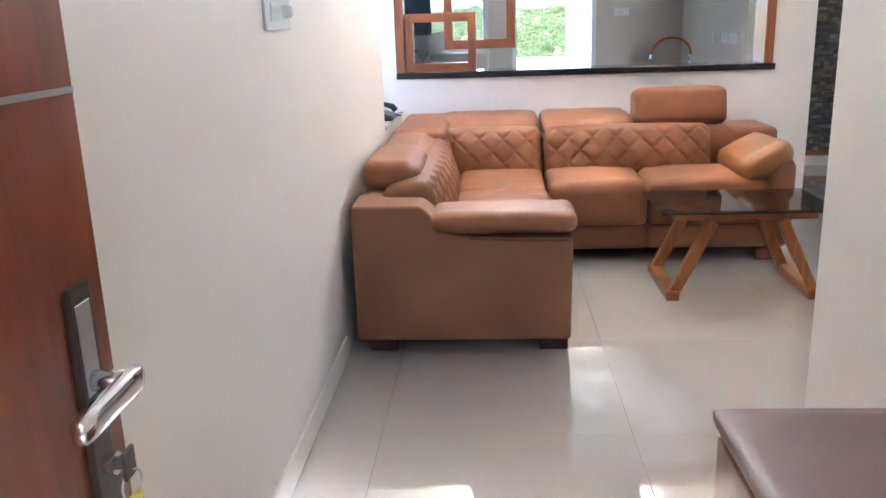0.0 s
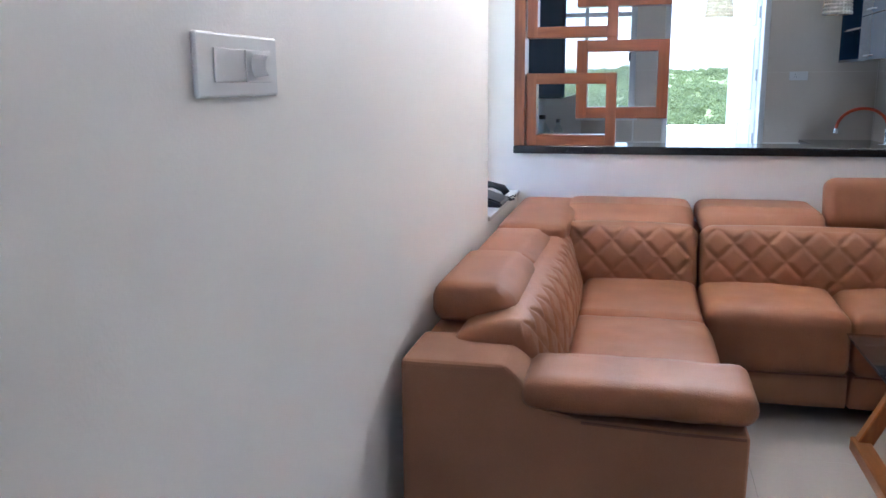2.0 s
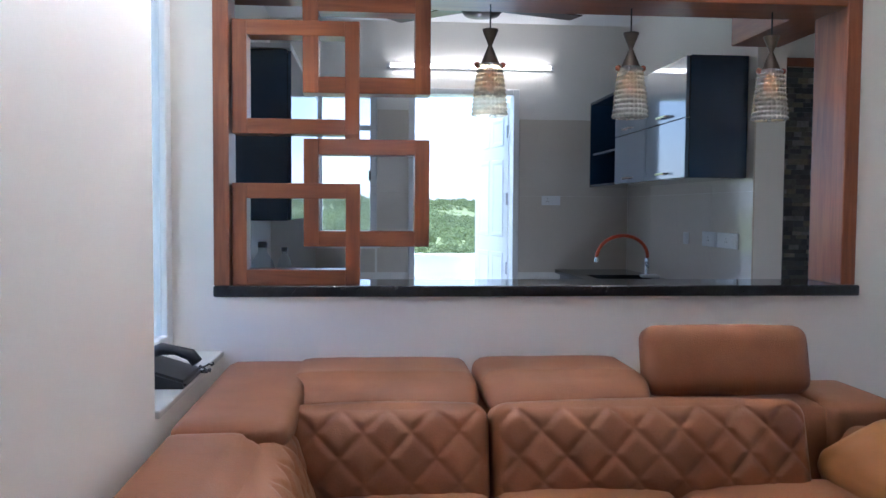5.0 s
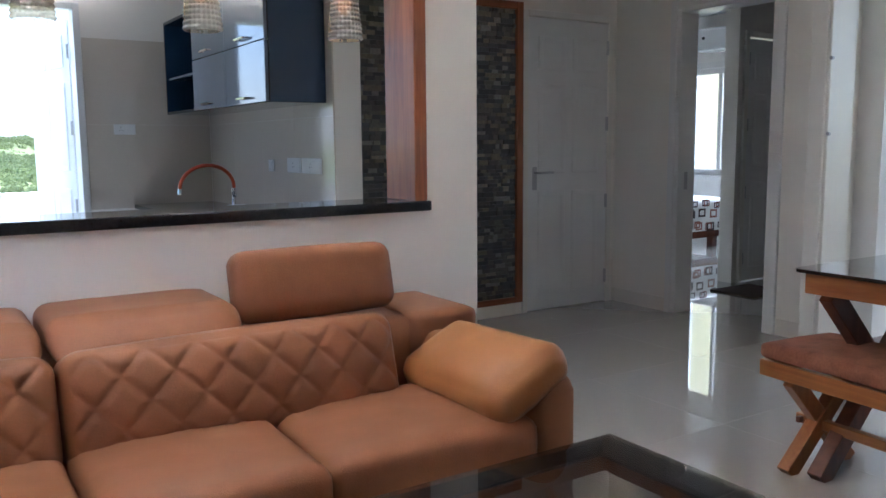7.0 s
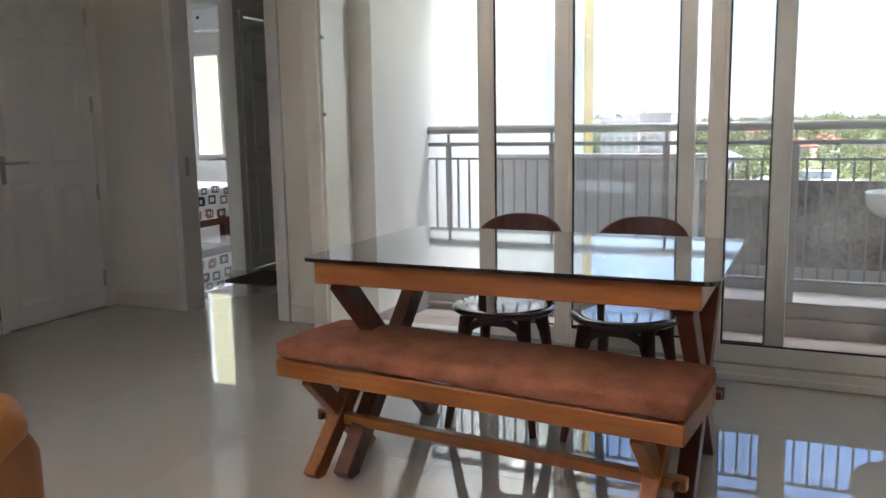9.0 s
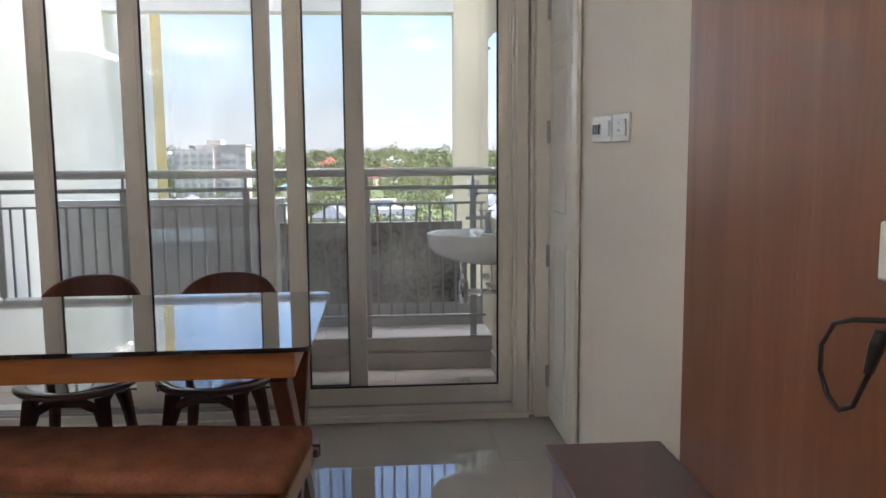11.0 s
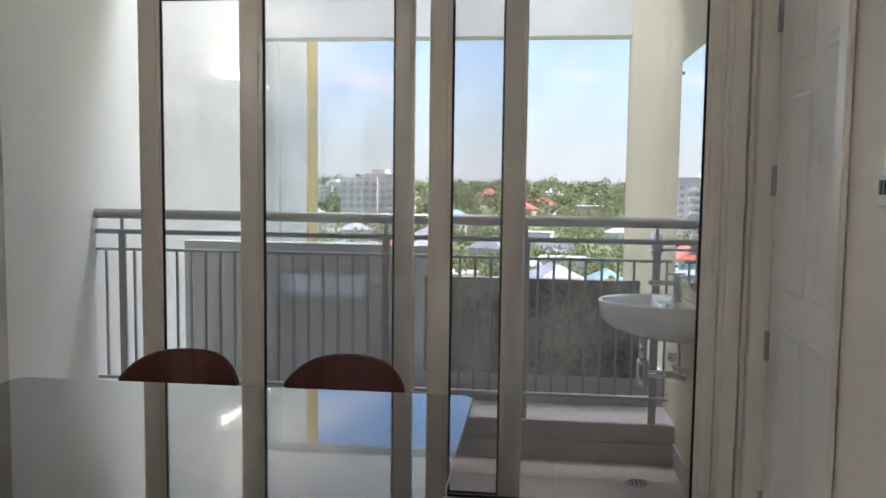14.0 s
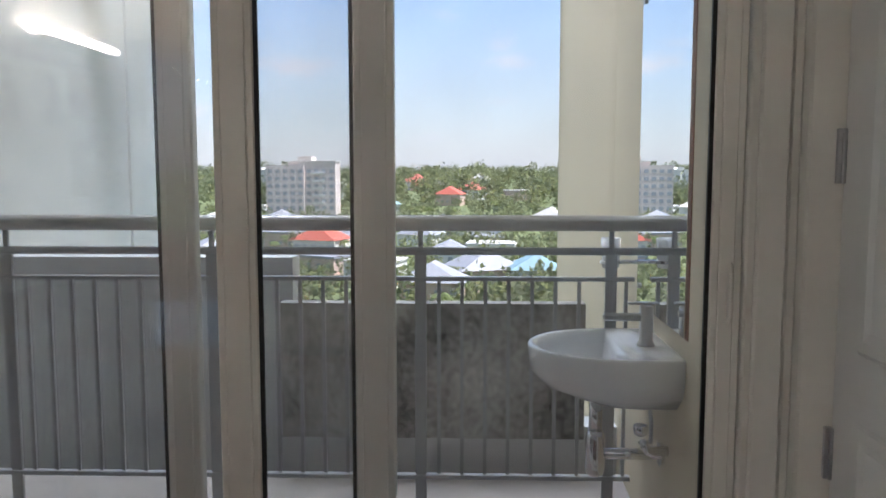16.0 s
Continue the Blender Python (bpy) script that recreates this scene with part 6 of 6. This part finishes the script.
def leaf_cloud(name, crowns, per, mat, label, seed):
    """Many crowns of small leaf clumps in one mesh. crowns: x, y, base z, radius, height."""
    r = np.random.default_rng(seed)
    V, F = [], []
    for x, y, z, rad, h in crowns:
        n = per
        u = r.normal(size=(n, 3))
        u /= np.linalg.norm(u, axis=1)[:, None]
        lobes = 0.75 + 0.35 * np.sin(3 * np.arctan2(u[:, 1], u[:, 0]) + x) * np.cos(2.0 * u[:, 2] + y)
        rr = (0.55 + 0.45 * r.random(n)) * lobes
        c = np.stack([x + u[:, 0] * rad * rr, y + u[:, 1] * rad * rr, z + h * 0.55 + u[:, 2] * h * 0.45 * rr], 1)
        a, b = r.normal(size=(n, 3)), r.normal(size=(n, 3))
        a /= np.linalg.norm(a, axis=1)[:, None]
        b -= (a * b).sum(1)[:, None] * a
        b /= np.linalg.norm(b, axis=1)[:, None]
        s = rad * (0.09 + 0.10 * r.random(n))[:, None]
        q = np.stack([c - a * s, c + b * s * 0.7, c + a * s, c - b * s * 0.7], 1)
        base = sum(len(v) for v in V)
        V.append(q.reshape(-1, 3))
        F.append(base + np.arange(4 * n).reshape(n, 4))
    me = bpy.data.meshes.new(name)
    me.from_pydata(np.concatenate(V).tolist(), [], np.concatenate(F).tolist())
    me.materials.append(mat)
    return tagged(new(name, me), label, "trees", kind="stuff")


rng = random.Random(11)
east, north = [], []
for i in range(2300):
    d = 55 + 900 * rng.random() ** 1.5
    a = radians(rng.uniform(-34, 42))
    x, y = d * math.cos(a), d * math.sin(a)
    rad = rng.uniform(2.0, 4.6) * (1 + d / 1500)
    if 88 < d < 118 and 2 < math.degrees(a) < 14:
        continue
    east.append((x, y, height(x, y) - 0.5, rad, rng.uniform(5, 11)))
for i in range(4200):
    d = 280 + 420 * rng.random() ** 0.8
    a = radians(rng.uniform(74, 104))
    x, y = d * math.cos(a), d * math.sin(a)
    north.append((x, y, height(x, y) - 0.5, rng.uniform(1.8, 3.6), rng.uniform(3, 6)))
for i in range(1800):
    d = 450 + 1000 * rng.random()
    a = radians(rng.uniform(-32, 36))
    x, y = d * math.cos(a), d * math.sin(a)
    east.append((x, y, height(x, y) - 0.5, rng.uniform(4, 11), rng.uniform(7, 24)))
leaf_cloud("town_trees", east, 100, LEAVES, "dense green tree crowns among the houses", 1)
leaf_cloud("hillside_trees", north, 100, HILL, "dense green wooded hillside", 2)


def palm_mesh(seed):
    r = random.Random(seed)
    bm = bmesh.new()
    h = 9.0
    tube(bm, [(0, 0, 0), (0.15, 0.1, h * 0.5), (0.5, 0.2, h)], [0.20, 0.15, 0.12], 6)
    trunk = bm
    bm = bmesh.new()
    for k in range(15):
        a = 2 * math.pi * k / 15 + r.uniform(-0.2, 0.2)
        rise = r.uniform(-0.2, 1.0)
        pts = []
        for s in range(6):
            t = s / 5
            rad = 3.4 * t
            pts.append(Vector((0.5 + rad * math.cos(a), 0.2 + rad * math.sin(a), h + rise * 2.0 * t - 2.6 * t * t)))
        side = Vector((-math.sin(a), math.cos(a), 0))
        rows = []
        for s, p in enumerate(pts):
            w = 0.55 * math.sin(math.pi * (0.12 + 0.8 * s / 5))
            rows.append([bm.verts.new(p + side * w - Vector((0, 0, w * 0.55))), bm.verts.new(p), bm.verts.new(p - side * w - Vector((0, 0, w * 0.55)))])
        for q, w in zip(rows, rows[1:]):
            bm.faces.new((q[0], q[1], w[1], w[0])), bm.faces.new((q[1], q[2], w[2], w[1]))
    return trunk, bm


palms = []
for k in range(3):
    t, c = palm_mesh(k)
    p = thing("palm_tree", 0, 0, 0, "coconut palm with drooping green fronds", "palm tree", "palms in the town")
    part("trunk", t, BARK, p)
    part("crown", c, FROND, p)
    palms.append(p)
spots = []
for i in range(240):
    d = 100 + 330 * rng.random() ** 1.1
    a = radians(rng.uniform(-14, 24))
    spots.append((d * math.cos(a), d * math.sin(a)))
for i, (x, y) in enumerate(spots):
    m = pose(x, y, height(x, y) - 0.3, 0, 0, rng.uniform(0, 360)) @ Matrix.Scale(rng.uniform(0.55, 0.9), 4)
    if i < 3:
        palms[i].matrix_basis = m
    else:
        copy_thing(palms[i % 3], m)


def house(x, y, w, d, h, turn, roof_mat, wall_mat, flat=False):
    z = height(x, y) - 0.5
    o = thing("house", 0, 0, 0, {"red_roof": "small house with a red tiled hip roof", "grey_roof": "house with a grey sheet roof", "teal_roof": "house with a turquoise sheet roof"}.get(roof_mat.name, "pale house with a light roof") if not flat else "flat-roofed pale concrete house", "house", "houses of the town")
    part("wall", box(-w / 2, w / 2, -d / 2, d / 2, 0, h), wall_mat, o)
    bm = bmesh.new()
    e = 0.7
    if flat:
        bx(bm, -w / 2 - 0.3, w / 2 + 0.3, -d / 2 - 0.3, d / 2 + 0.3, h, h + 0.5)
    else:
        v = [bm.verts.new(p) for p in ((-w / 2 - e, -d / 2 - e, h), (w / 2 + e, -d / 2 - e, h), (w / 2 + e, d / 2 + e, h), (-w / 2 - e, d / 2 + e, h), (-w / 4, 0, h + d * 0.3), (w / 4, 0, h + d * 0.3))]
        for f in ((0, 1, 5, 4), (1, 2, 5), (2, 3, 4, 5), (3, 0, 4), (3, 2, 1, 0)):
            bm.faces.new([v[k] for k in f])
    part("roof", bm, roof_mat, o)
    for k in range(max(2, int(d / 2.6))):
        yy = -d / 2 + (k + 0.5) * d / max(2, int(d / 2.6))
        for s in range(max(1, int(h / 3))):
            part("window", box(-w / 2 - 0.06, -w / 2 - 0.01, yy - 0.6, yy + 0.6, 0.9 + 3 * s, 2.2 + 3 * s), WINDARK, o)
    o.matrix_basis = pose(x, y, z, 0, 0, turn)


near = [(410, 0.196, 15, ROOFRED, 0), (238, 0.176, 13, ROOFRED, 0), (172, -0.020, 13, ROOFGREY, 0), (168, -0.082, 10, ROOFTEAL, 0), (700, 0.060, 22, ROOFRED, 0), (720, -0.016, 20, ROOFPALE, 0),
        (330, -0.101, 12, ROOFPALE, 0), (440, 0.203, 13, ROOFTEAL, 0), (560, 0.160, 16, ROOFPALE, 0), (260, 0.055, 12, ROOFGREY, 0), (300, 0.0, 10, ROOFPALE, 1), (205, 0.02, 9, ROOFGREY, 0), (190, 0.11, 12, ROOFPALE, 1),
        (230, -0.03, 13, ROOFPALE, 1), (280, 0.13, 11, ROOFGREY, 0), (480, 0.02, 15, ROOFRED, 0), (520, -0.06, 16, ROOFPALE, 1), (360, 0.10, 12, ROOFTEAL, 0), (390, 0.26, 14, ROOFPALE, 1), (150, 0.04, 11, ROOFGREY, 0)]
for d, slope, w, roof, flat in near:
    house(d, 2.1 + d * slope, w * 0.8, w, 6.5 if d < 400 else 8.5, rng.uniform(-25, 25), roof, rng.choice((HOUSEWHITE, HOUSEPINK, HOUSEWHITE)), flat)
for i in range(46):
    d = 150 + 560 * rng.random()
    slope = rng.uniform(-0.45, 0.5)
    w = rng.uniform(8, 15)
    house(d, 2.1 + d * slope, w * 0.8, w, rng.choice((4.5, 6.5, 8.0)), rng.uniform(-30, 30), rng.choice((ROOFPALE, ROOFPALE, ROOFGREY, ROOFPALE, ROOFRED, ROOFGREY)), rng.choice((HOUSEWHITE, HOUSEPINK)), rng.random() < 0.4)


def tower(d, slope, w, top, label, mat, floors, bays):
    x, y = d, 2.1 + d * slope
    z0 = height(x, y) - 1
    t = thing("apartment_block", x, y, z0, label, "building")
    part("wall", boxes((x, x + 14, y - w / 2, y + w * 0.18, z0, top - 1.5), (x - 1.5, x + 13, y - w * 0.05, y + w / 2, z0, top - 3.0), (x + 0.5, x + 12, y - w * 0.15, y + w * 0.05, top - 1.5, top + 0.8)), mat, t)
    part("roof", boxes((x - 0.4, x + 14, y - w / 2 - 0.4, y + w * 0.18, top - 1.5, top - 1.0)), HOUSEWHITE, t)
    for f in range(floors):
        zz = top - 4.6 - f * 3.1
        for b in range(bays):
            yy = y - w / 2 + (b + 0.5) * w / bays
            xf = x - 1.5 if yy > y - w * 0.05 else x
            part("window", box(xf - 0.12, xf - 0.01, yy - 0.30 * w / bays, yy + 0.30 * w / bays, zz - 1.6, zz), WINDARK, t)
        xf = x
        part("balcony", box(xf - 1.2, xf, y - w * 0.34, y - w * 0.16, zz - 2.2, zz - 1.2), HOUSEWHITE, t)


tower(350, 0.200, 29, 5.2, "tall pale pinkish apartment block with rows of windows", BRICKISH, 6, 9)
tower(560, 0.255, 22, 1.0, "distant pale apartment block", HOUSEWHITE, 4, 7)
